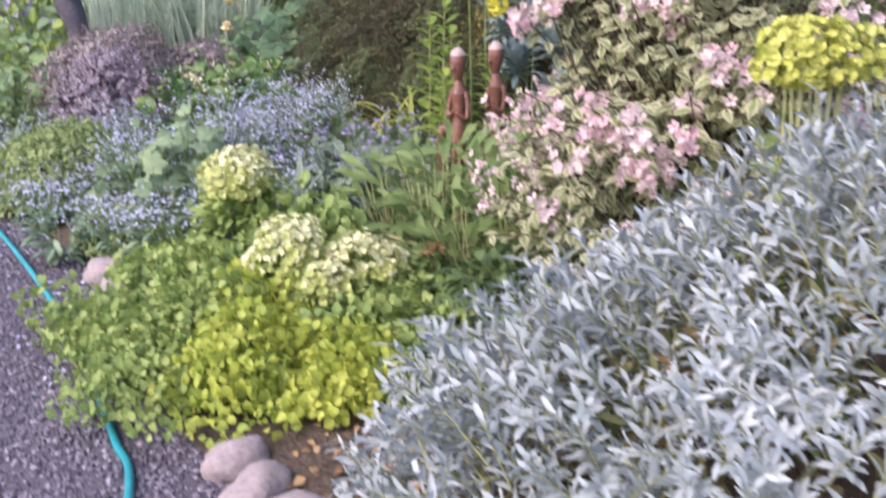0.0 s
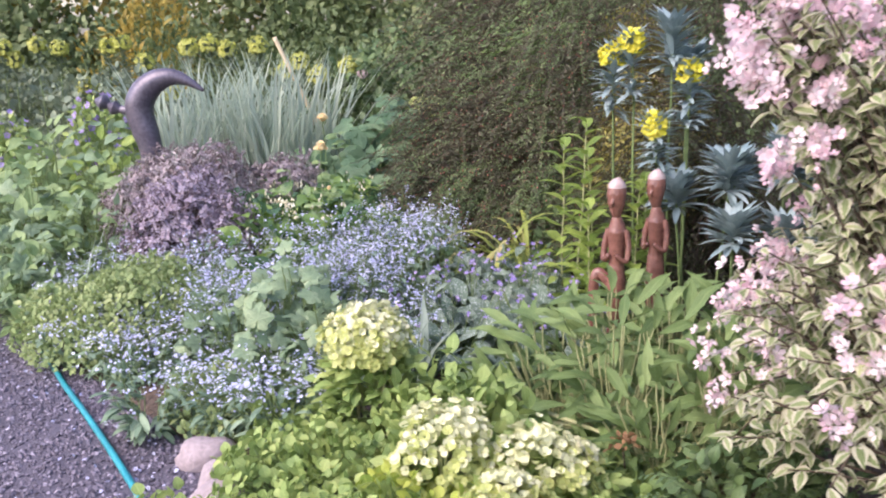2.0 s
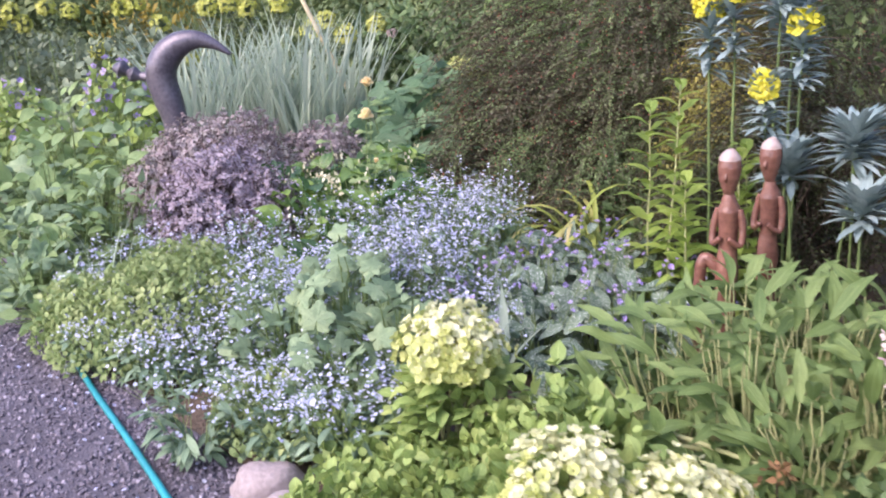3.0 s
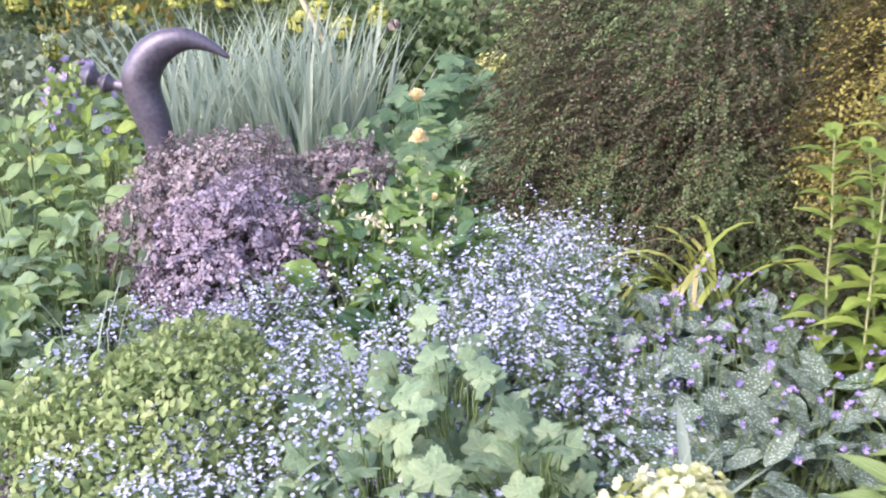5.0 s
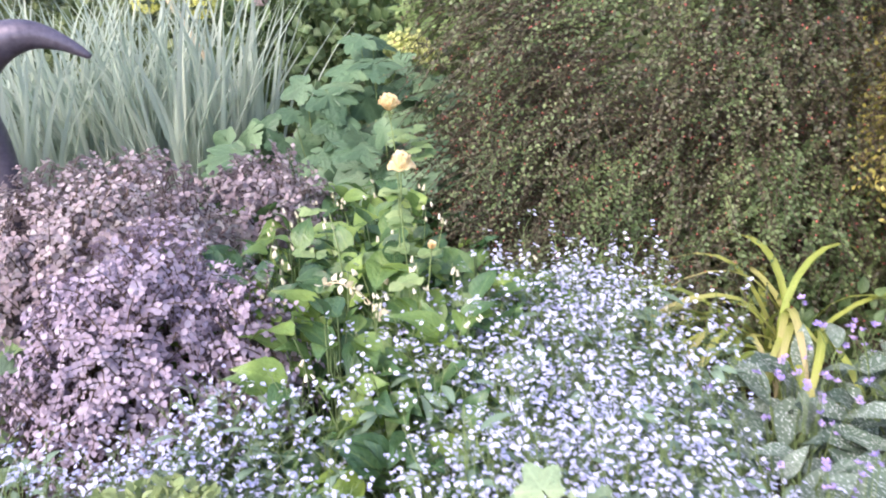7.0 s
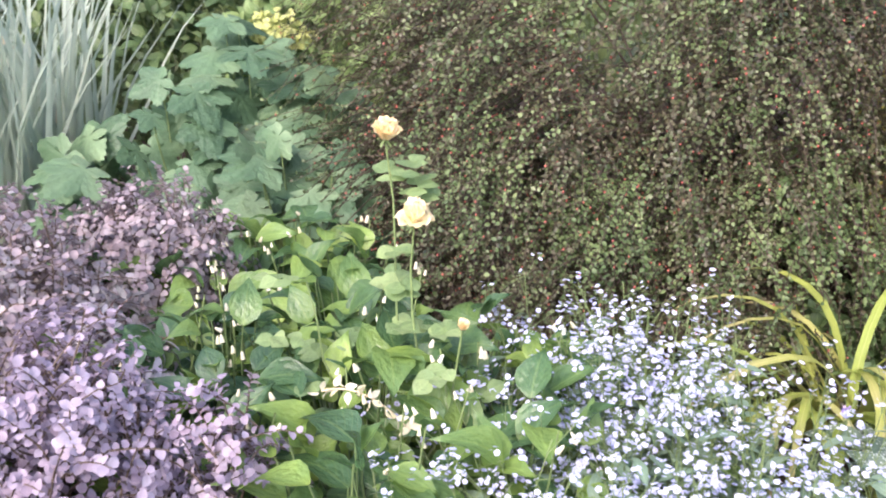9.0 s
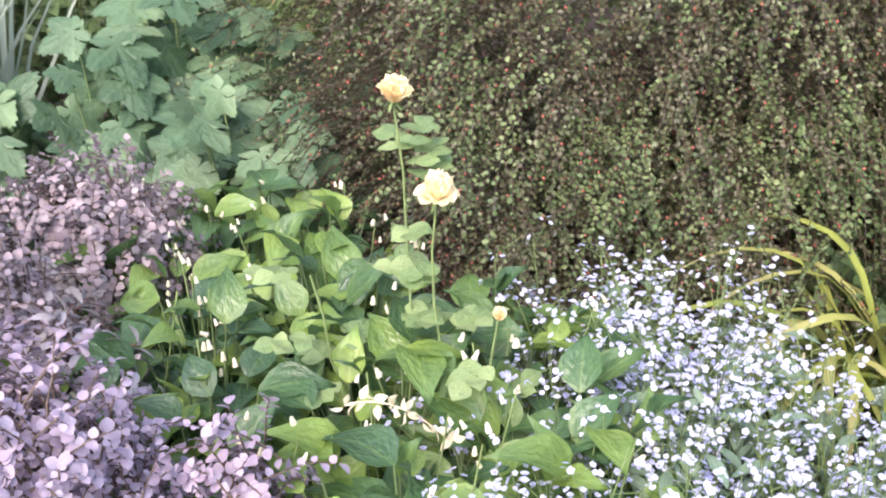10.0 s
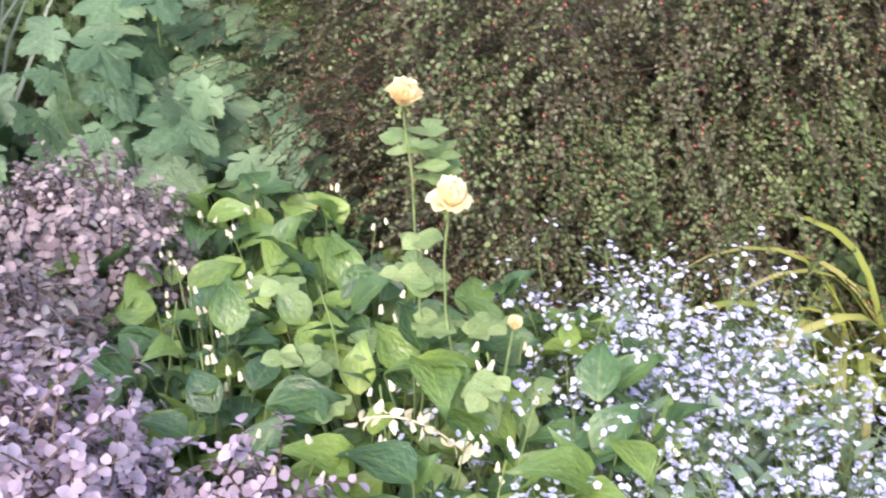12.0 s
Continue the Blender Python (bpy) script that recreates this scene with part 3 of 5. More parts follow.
def bed_sheet():
    ys = np.linspace(-3, 9.4, 90)
    v, f = [], []
    cols = 40
    for y in ys:
        x0 = float(edge_x(y))
        for c in range(cols):
            x = x0 + (9 - x0) * (c / (cols - 1)) ** 1.8
            d = min(1.0, (x - x0) * 5)
            z = -0.025 + d * (0.05 + 0.02 * noise.noise((x * 3, y * 3, 0)) + 0.012 * noise.noise((x * 11, y * 11, 4)))
            v.append((x, y, z))
    for r in range(len(ys) - 1):
        for c in range(cols - 1):
            a = r * cols + c
            f += [(a, a + 1, a + cols + 1), (a, a + cols + 1, a + cols)]
    return v, f


bv, bf = bed_sheet()
tagged(new("flower_bed", raw_mesh("flower_bed", bv, bf, mat=MAT["soil"])), "bare brown soil of the planted flower bed", "soil", kind="structure")


def path_sheet():
    ys = np.linspace(-4, 9.4, 100)
    v, f = [], []
    cols = 30
    for y in ys:
        x1 = float(edge_x(y)) + 0.15
        for c in range(cols):
            x = x1 - 7 * (c / (cols - 1)) ** 1.6
            v.append((x, y, 0.004 * noise.noise((x * 4, y * 4, 2))))
    for r in range(len(ys) - 1):
        for c in range(cols - 1):
            a = r * cols + c
            f += [(a, a + cols + 1, a + 1), (a, a + cols, a + cols + 1)]
    return v, f


pv, pf = path_sheet()
path = tagged(new("path", raw_mesh("path", pv, pf, mat=MAT["gravel"])), "grey gravel garden path with loose chips", "path", kind="structure")


def chips(n):
    y = 1.4 + 6.2 * rng.random(n) ** 1.3
    x = edge_x(y) + 0.08 - rng.random(n) ** 1.1 * 1.7
    size = rng.uniform(0.004, 0.0105, n)
    pos = np.stack((x, y, size * 0.35), 1)
    tpl = nub()
    tpl[0][:, 2] *= 0.7
    way = unit(rng.normal(size=(n, 3)) * np.array([1, 1, 0.4]))
    return joined(tpl, pos, way, jitter(np.tile(UP, (n, 1)), 0.5), size)


ch = new("gravel", raw_mesh("gravel", *chips(45000), mat=MAT["chips"], smooth=False))
tagged(ch, "loose grey and mauve gravel chips on the path", "gravel", kind="stuff")


def edging_stone(x, y, sx, sy, sz, turn, seed):
    bm = bmesh.new()
    bmesh.ops.create_icosphere(bm, subdivisions=3, radius=1)
    for v in bm.verts:
        n = v.co.normalized()
        k = 1 + 0.22 * noise.noise(n * 1.6 + Vector((seed, 0, 0))) + 0.06 * noise.noise(n * 5 + Vector((0, seed, 0)))
        v.co = Vector((n.x * sx, n.y * sy, n.z * sz)) * k
    me = bpy.data.meshes.new("edging_stone")
    bm.to_mesh(me)
    bm.free()
    for p in me.polygons:
        p.use_smooth = True
    me.materials.append(MAT["stone"])
    ob = new("edging_stone", me)
    ob.matrix_basis = pose(x, y, sz * 0.35, 0, 0, turn)
    return tagged(ob, "rounded pinkish grey fieldstone edging the gravel path", "stone", "stones along the bed edge")


for i, s in enumerate([(-0.43, 2.17, 0.085, 0.06, 0.06, 35), (-0.36, 2.04, 0.1, 0.06, 0.055, 60), (-0.27, 1.94, 0.09, 0.07, 0.05, 20), (-1.17, 3.5, 0.095, 0.07, 0.06, 10),
                       (-1.1, 3.36, 0.08, 0.055, 0.05, 80), (-1.06, 3.22, 0.085, 0.065, 0.055, 30), (-0.14, 1.72, 0.1, 0.07, 0.05, 40)]):
    edging_stone(*s, i * 3.1)


def sweep(points, radius, sides=10):
    """A round tube along a smooth line through the points; radius may vary point by point."""
    P = np.array(points, float)
    k = len(P)
    t = np.linspace(0, k - 1, k * 8)
    i = np.clip(t.astype(int), 0, k - 2)
    u = (t - i)[:, None]
    p0, p1, p2, p3 = P[np.maximum(i - 1, 0)], P[i], P[i + 1], P[np.minimum(i + 2, k - 1)]
    c = 0.5 * (2 * p1 + (p2 - p0) * u + (2 * p0 - 5 * p1 + 4 * p2 - p3) * u ** 2 + (3 * p1 - p0 - 3 * p2 + p3) * u ** 3)
    r = np.interp(t, np.arange(k), np.ones(k) * radius)
    d = unit(np.gradient(c, axis=0))
    a = unit(np.cross(d, (0.03, 1.0, 0.02)))
    b = np.cross(d, a)
    V = [c + r[:, None] * (math.cos(q) * a + math.sin(q) * b) for q in np.arange(sides) * 2 * math.pi / sides]
    V = np.stack(V, 1).reshape(-1, 3)
    F = []
    for j in range(len(c) - 1):
        for s in range(sides):
            q = (j * sides + s, j * sides + (s + 1) % sides)
            F += [(q[0], q[1] + sides, q[1]), (q[0], q[0] + sides, q[1] + sides)]
    n = len(V)
    V = np.concatenate((V, c[:1], c[-1:]))
    for s in range(sides):
        F += [(n, s, (s + 1) % sides), (n + 1, n - sides + (s + 1) % sides, n - sides + s)]
    return V, np.array(F), np.full((len(V), 2), 0.5)


hose = new("garden_hose", raw_mesh("garden_hose", *sweep([(-0.45, 1.2, 0.012), (-0.65, 2.05, 0.012), (-0.76, 2.29, 0.012), (-0.97, 2.7, 0.012), (-1.19, 3.09, 0.012), (-1.42, 3.46, 0.012), (-1.63, 3.78, 0.012),
                                                          (-1.86, 4.12, 0.012), (-2.06, 4.43, 0.012), (-2.42, 4.95, 0.012), (-2.8, 5.5, 0.012), (-3.3, 6.1, 0.012), (-3.75, 6.6, 0.012), (-4.6, 7.1, 0.012), (-6, 7.6, 0.012)], 0.0105), mat=MAT["hose"]))
tagged(hose, "teal green plastic garden hose lying along the gravel path", "hose")

# fallen petals on the gravel
n = 160
y = rng.uniform(2.4, 4.6, n)
pos = np.stack((edge_x(y) - np.abs(rng.normal(0, 0.16, n)), y, np.full(n, 0.012)), 1)
pp = new("fallen_petals", raw_mesh("fallen_petals", *joined(bloom(5, 0.6, 0.1), pos, jitter(np.tile((1.0, 0, 0), (n, 1)), 0.6), jitter(np.tile(UP, (n, 1)), 0.3), rng.uniform(0.004, 0.008, n)), mat=MAT["forget"]))
tagged(pp, "tiny pale blue fallen petals scattered on gravel", "petals", kind="stuff")

# ---- low plants by the path ----
mound("golden_marjoram", (-0.36, 2.52), (0.34, 0.3, 0.19), 4200, ROUND, "golden", 0.026, "bright golden-green low marjoram mound beside the edging stones", "herb", seed=3, lump=0.5, depth=0.5, lift=0.8)
mound("golden_marjoram", (-0.76, 2.6), (0.28, 0.34, 0.13), 2600, ROUND, "fresh", 0.021, "yellow-green low marjoram cushion spilling on gravel", "herb", seed=4, lump=0.5, depth=0.5, lift=0.8)
for i, (x, y, r, h) in enumerate([(-0.95, 2.86, 0.22, 0.12), (-0.7, 2.95, 0.24, 0.16), (-0.86, 3.2, 0.24, 0.18), (-0.5, 2.86, 0.22, 0.17), (-0.25, 2.85, 0.24, 0.15), (-0.05, 2.78, 0.2, 0.12), (-0.5, 3.15, 0.24, 0.17), (-0.84, 3.44, 0.18, 0.14), (-0.12, 3.0, 0.22, 0.15)]):
    mound("ground_ivy", (x, y), (r, r, h), 1150, ROUND, "fresh" if i != 3 else "golden", 0.027, "fresh green low round-leaved ground cover", "ground cover", seed=50 + i, lump=0.5, depth=0.5, lift=0.8, group="ground cover patch")
mound("green_cushion", (-1.8, 4.64), (0.4, 0.42, 0.27), 8500, OVATE, "olive", 0.025, "dense green cushion of small leaves beside the path", "ground cover", seed=7, lump=0.2)
mound("green_cushion", (-1.14, 3.88), (0.26, 0.3, 0.13), 1800, OVATE, "olive", 0.026, "loose green cushion of small leaves at the gravel edge", "ground cover", seed=8)
mound("green_cushion", (-0.2, 3.2), (0.3, 0.3, 0.13), 1300, ROUND, "mid", 0.035, "low green cushion of round leaves under hellebores", "ground cover", seed=12)
mound("pale_cushion", (-0.02, 2.5), (0.14, 0.14, 0.1), 420, ROUND, "bluegreen", 0.03, "pale grey-green low cushion on bare soil", "ground cover", seed=9)

n = 260
pos = np.stack((rng.uniform(-0.3, 0.3, n), rng.uniform(1.85, 2.6, n), np.full(n, 0.035)), 1)
tagged(new("leaf_litter", raw_mesh("leaf_litter", *joined(OVATE, pos, unit(rng.normal(size=(n, 3)) * (1, 1, 0.2)), jitter(np.tile(UP, (n, 1)), 0.3), rng.uniform(0.015, 0.04, n)), mat=MAT["litter"])),
       "dry reddish brown leaf litter on bare soil", "litter", kind="stuff")


def hellebore(at, top, rad, n, mat, label, leaf="fresh"):
    t = thing("hellebore", at[0], at[1], 0.02, label, "hellebore", "hellebores with lime flower heads")
    n = int(n * 2.9)
    p, o = dome(n, rad, rad * 0.85, rad * 0.85, 0.28, int(at[0] * 100) % 50 + 2, low=-0.45, depth=0.3)
    p, o = np.concatenate((p, p[: n // 3] * (1, 1, -0.4))), np.concatenate((o, o[: n // 3]))
    p[:, 2] += top - rad * 0.85
    nr = jitter(o + UP * 0.25, 0.45)
    size = rng.uniform(0.009, 0.017, len(p))
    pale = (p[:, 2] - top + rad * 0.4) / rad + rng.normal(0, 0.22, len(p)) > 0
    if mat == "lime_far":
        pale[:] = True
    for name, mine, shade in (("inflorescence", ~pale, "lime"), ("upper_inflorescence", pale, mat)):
        if mine.any():
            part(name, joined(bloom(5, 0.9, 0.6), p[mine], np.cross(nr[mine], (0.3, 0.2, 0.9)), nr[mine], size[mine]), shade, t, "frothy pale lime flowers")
    p2, o2 = dome(int(n * 1.1), rad * 1.25, rad * 1.15, top * 0.8, 0.2, 3, depth=0.5, boxy=0.7)
    part("foliage", joined(OVATE, p2, jitter(o2 + UP * 0.2, 0.5), jitter(np.tile(UP, (len(p2), 1)), 0.4), rng.uniform(0.035, 0.065, len(p2))), leaf, t)
    k = 14
    a = rng.uniform(0, 6.28, k)
    ends = np.stack((np.cos(a) * rad * 0.5, np.sin(a) * rad * 0.5, np.full(k, top - rad * 0.4)), 1)
    part("stemwork", tubes(arcs(ends * (0.4, 0.4, 0), ends, np.zeros(k), 5, 0.005), 0.006, 0.004), "palestem", t)
    return t


hellebore((-0.69, 3.57), 0.43, 0.14, 230, "cream_sepal", "tall hellebore with rounded pale lime flower head")
hellebore((-0.46, 3.1), 0.285, 0.14, 210, "cream_sepal", "spreading hellebore with broad lime-cream flower head")
hellebore((-0.22, 3.08), 0.26, 0.15, 220, "cream_sepal", "low hellebore with pale cream flower heads")
hellebore((-0.3, 2.88), 0.24, 0.09, 110, "cream_sepal", "small hellebore with pale cream flower head")
mound("hellebore_foliage", (-0.42, 3.4), (0.24, 0.2, 0.27), 900, OVATE, "fresh", 0.05, "yellow-green young hellebore leaves between flower heads", "hellebore", seed=13, lump=0.3, depth=0.5, lift=0.6)
hellebore((0.84, 2.28), 0.99, 0.12, 170, "lime_far", "tall spurge with rounded bright lime flower head")

# dark leaf mounds added over bare soil to stand in for its shade
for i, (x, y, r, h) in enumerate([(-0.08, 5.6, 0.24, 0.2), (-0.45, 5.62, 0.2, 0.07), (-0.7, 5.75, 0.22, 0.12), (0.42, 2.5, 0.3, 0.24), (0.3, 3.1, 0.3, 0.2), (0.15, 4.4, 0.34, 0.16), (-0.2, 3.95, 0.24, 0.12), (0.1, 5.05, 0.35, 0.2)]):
    mound("shade_cover", (x, y), (r, r, h), 700, OVATE, "dark", 0.045, "added low dark green leaves standing in for shade on soil", "ground cover", seed=210 + i, lump=0.4, depth=0.5, group="shade ground cover")

# fallen stalks by the hellebores
for a, b in (((-0.35, 3.5, 0.2), (0.0, 3.3, 0.16)), ((-0.32, 3.42, 0.17), (0.05, 3.36, 0.14))):
    st = new("fallen_stalk", raw_mesh("fallen_stalk", *sweep([a, tuple((np.array(a) + b) / 2 + (0, 0, 0.01)), b], [0.008, 0.007, 0.005], 6), mat=MAT["palestem"]))
    tagged(st, "yellowed bare plant stalk lying across green leaves", "stalk", "fallen stalks")


def clump(name, at, radii, n, tpl, mat, size, label, category, lift=0.4, seed=1, z=0.03, stalk="stem", group="", flat=0.6, depth=0.5, low=0.05, facing=(0.0, -0.35, 0.9), pull=(0, 0, 0), loose=0.3):
    """A plant of countable large leaves, each on its stalk."""
    t = thing(name, at[0], at[1], z, label, category, group)
    p, o = dome(n, *radii, lump=0.12, seed=seed, low=low, depth=depth)
    way = jitter(o * (1, 1, 0.3) + UP * lift + np.array(pull), loose)
    up = jitter(o * 0.3 + np.array(facing) * (0.4 + flat), 0.38)
    single("leaf", tpl, mat, p, way, up, size * rng.uniform(0.6, 1.2, len(p)), t)
    roots = np.stack((p[:, 0] * 0.35, p[:, 1] * 0.35, np.zeros(len(p))), 1)
    part("stalkwork", tubes(arcs(roots, p, 0.02 * np.ones(len(p)), 6, 0.004), 0.0035, 0.0018), stalk, t)
    return t


for i, (x, y, h) in enumerate([(-1.03, 3.86, 0.31), (-0.88, 4.04, 0.34), (-1.04, 4.24, 0.37), (-1.22, 4.1, 0.33), (-1.1, 4.42, 0.42), (-1.28, 4.3, 0.36)]):
    clump("columbine", (x, y), (0.2, 0.19, h), 74 if i < 4 else 40, ROUNDLOBE, "lobed", 0.054, "blue-green columbine with rounded lobed leaves among forget-me-nots", "columbine", seed=11 + i, flat=1.0, group="columbines")


def forget_plant(height, spread, sprays, dense):
    t = thing("forget_me_not", 0, 0, 0, "pale blue forget-me-not in full flower, thin branching stems", "forget-me-not", "drift of forget-me-nots")
    a = rng.uniform(0, 6.28, sprays)
    r = spread * np.sqrt(rng.random(sprays))
    tips = np.stack((r * np.cos(a), r * np.sin(a), height * rng.uniform(0.6, 1.0, sprays)), 1)
    lines = arcs(tips * (0.25, 0.25, 0), tips, np.zeros(sprays), 5, 0.006)
    twigs, fl = [], []
    for i in range(sprays):
        for _ in range(3):
            b = lines[i, 3] + (tips[i] - lines[i, 3]) * rng.random()
            e = b + np.array([rng.normal(0, 0.03), rng.normal(0, 0.03), rng.uniform(0.015, 0.07)])
            twigs.append((b, e))
            for _ in range(dense):
                fl.append(e + rng.normal(0, 0.0065, 3) * (1, 1, 1.2))
    tw = np.array(twigs)
    part("stemwork", merged(tubes(lines, 0.0018, 0.0009, 3), tubes(arcs(tw[:, 0], tw[:, 1], np.zeros(len(tw)), 3), 0.0009, 0.0006, 3)), "stem", t)
    fl = np.array(fl)
    out = unit(fl * (1, 1, 0.2) + UP * 0.25)
    nrm = jitter(out * (0.6, 0.6, 1) + UP * 0.2, 0.45)
    part("inflorescence", joined(bloom(5, 0.75, 0.12, 0.1), fl, np.cross(nrm, (0.5, 0.6, 0.2)), nrm, rng.uniform(0.004, 0.006, len(fl))), "forget", t)
    m = sprays * 9
    k = rng.integers(0, sprays, m)
    s = rng.integers(0, 4, m)
    p = lines[k, s] + rng.normal(0, 0.004, (m, 3))
    p[:, 2] = np.maximum(p[:, 2], 0.01)
    part("foliage", joined(LANCE, p, jitter(unit(p * (1, 1, 0)) + UP * 0.3, 0.5), jitter(np.tile(UP, (m, 1)), 0.3), rng.uniform(0.035, 0.075, m)), "bluegreen", t)
    return t


kinds = [forget_plant(0.38, 0.15, 22, 3), forget_plant(0.3, 0.14, 19, 3), forget_plant(0.2, 0.13, 15, 3), forget_plant(0.13, 0.11, 11, 3)]


def drift(area, count, which, turn=0.0):
    """Plants spread evenly over an ellipse: centre, radii."""
    (cx, cy), (rx, ry) = area
    for i in range(count):
        a, r = 2.39996 * i, math.sqrt((i + 0.5) / count)
        x, y = r * math.cos(a) * rx, r * math.sin(a) * ry
        c, s = math.cos(turn), math.sin(turn)
        q = which[i % len(which)]
        k = rng.uniform(0.85, 1.15)
        m = Matrix.LocRotScale((cx + x * c - y * s + rng.normal(0, 0.02), cy + x * s + y * c + rng.normal(0, 0.02), 0.02), Euler((0, 0, rng.uniform(0, 6.28))), (k, k, k))
        copy_thing(kinds[q], m)


drift(((-0.92, 5.05), (0.33, 0.52)), 24, [0, 1, 0], -0.2)
drift(((-0.98, 4.66), (0.3, 0.28)), 14, [1, 2, 1])
drift(((-1.72, 5.06), (0.36, 0.1)), 12, [2, 1])
drift(((-1.38, 4.5), (0.16, 0.4)), 11, [1, 2], 0.2)
drift(((-1.75, 4.35), (0.26, 0.14)), 6, [3, 2])
drift(((-0.72, 5.5), (0.22, 0.17)), 7, [0, 1])
drift(((-1.17, 3.88), (0.34, 0.23)), 12, [3, 2], 0.9)
drift(((-1.6, 4.22), (0.16, 0.24)), 7, [3], 0.8)
drift(((-2.1, 4.8), (0.07, 0.22)), 6, [3, 2], 0.4)
drift(((-0.98, 3.66), (0.2, 0.14)), 6, [2, 3])
drift(((-0.68, 4.3), (0.1, 0.2)), 4, [2])
for q in kinds:
    q.location = (-0.9 + 0.1 * kinds.index(q), 5.3 - 0.3 * kinds.index(q), 0.02)

# ---- lungwort, strap leaves, rose, comfrey ----


def lungwort(x, y, n, seed):
    t = clump("lungwort", (x, y), (0.2, 0.2, 0.2), n, strip([0.04, 0.15, 0.21, 0.2, 0.12, 0.0], 0.25, 0.35), "lung", 0.13, "lungwort with silver-spotted grey-green leaves and violet flowers", "lungwort", seed=seed, group="lungworts", lift=0.05, flat=1.0)
    m = 9
    a, r = rng.uniform(0, 6.28, m), 0.2 * np.sqrt(rng.random(m))
    p = np.stack((r * np.cos(a), r * np.sin(a), rng.uniform(0.18, 0.3, m)), 1)
    p = np.concatenate((p, p + rng.normal(0, 0.012, p.shape)))
    single("flower", bloom(5, 0.6, 0.7), "violet", p, jitter(np.tile((1.0, 0, 0), (len(p), 1)), 0.6), jitter(np.tile(UP, (len(p), 1)), 0.7), rng.uniform(0.006, 0.011, len(p)), t)
    part("stemwork", tubes(arcs(p * (0.3, 0.3, 0), p, np.zeros(len(p)), 4), 0.002, 0.001, 3), "stem", t)


for i, (x, y) in enumerate([(-0.45, 4.95), (-0.25, 4.72), (-0.42, 4.5), (-0.16, 4.42), (-0.3, 5.12), (-0.48, 4.22), (-0.18, 4.95), (-0.56, 4.72), (-0.58, 4.48), (-0.08, 4.66), (-0.02, 4.25), (-0.28, 4.25)]):
    lungwort(x, y, 60, 20 + i)


def strap_clump(x, y, n, length, mat, label, name, tpl, lean, spread, category, toward=(0, 0, 0)):
    t = thing(name, x, y, 0.03, label, category)
    a = rng.uniform(0, 6.28, n)
    r = spread * np.sqrt(rng.random(n))
    p = np.stack((r * np.cos(a), r * np.sin(a), np.zeros(n)), 1)
    out = np.stack((np.cos(a), np.sin(a), np.zeros(n)), 1)
    ln = np.abs(rng.normal(lean, lean * 0.4, n))[:, None]
    out = unit(out + np.array(toward) * 2.5)
    way = unit(out * ln + UP + np.array(toward) + rng.normal(0, 0.08, (n, 3)))
    up = unit(-out * 0.2 + UP * ln + rng.normal(0, 0.25, (n, 3)))
    up = unit(np.cross(np.cross(way, UP + 0.01 * out), way) + rng.normal(0, 0.15, (n, 3)))
    single("blade", tpl, mat, p, way, up, length * rng.uniform(0.6, 1.1, n), t)
    return t


strap_clump(-0.22, 5.42, 50, 0.6, "strap", "arching yellow-green strap leaves, some withered tan", "crocosmia", arched([0.012, 0.014, 0.016, 0.017, 0.017, 0.017, 0.016, 0.015, 0.012, 0.008, 0.0], 0.4, 2.9, 1.35), 0.16, 0.08, "crocosmia", (-0.16, -0.06, 0))
strap_clump(-2.1, 4.95, 7, 0.42, "blade", "few upright grey-green iris blades at the shrub foot", "iris", BLADE, 0.25, 0.05, "iris")
strap_clump(-0.62, 4.05, 7, 0.3, "blade", "few upright grey-green iris blades among lungwort", "iris", strip([0.03, 0.05, 0.05, 0.04, 0.0], 0.3, 0.1), 0.15, 0.04, "iris")


def rose_bloom(parent, at, size, open_, lean):
    """Whorled petals: cupped ones upright in the heart, broad ones outside that roll back at the rim."""
    axis = unit(np.array([lean]))
    whorls = []
    for first, last, droop, wide in ((0, 10, -0.5, 0.8), (10, 20, -0.2, 1.0), (20, 30, 0.35, 1.15)):
        i = np.arange(first, last)
        ring = (i / 29)[:, None]
        a = i * 2.4
        out = np.stack((np.cos(a), np.sin(a), np.zeros(len(i))), 1)
        tpl = strip([0.22 * wide, 0.42 * wide, 0.54 * wide, 0.52 * wide, 0.26 * wide], 0.6, droop, 0.05)
        way = unit(out * (0.05 + ring * open_) + axis + rng.normal(0, 0.06, (len(i), 3)))
        whorls.append(joined(tpl, np.array(at) + out * (0.02 + 0.2 * ring) * size * 0.5, way, -out, size * (0.72 - 0.12 * ring[:, 0] * (open_ > 1))))
    part("rose_bloom", merged(*whorls), "rose", parent, "apricot-yellow open rose")
    n = 5
    a = np.arange(n) * 1.257
    out = np.stack((np.cos(a), np.sin(a), np.full(n, -0.5)), 1)
    part("calyx", joined(SLIM, np.tile(at, (n, 1)), out, np.tile(UP, (n, 1)), np.full(n, size * 0.5)), "stem", parent, "green sepals")


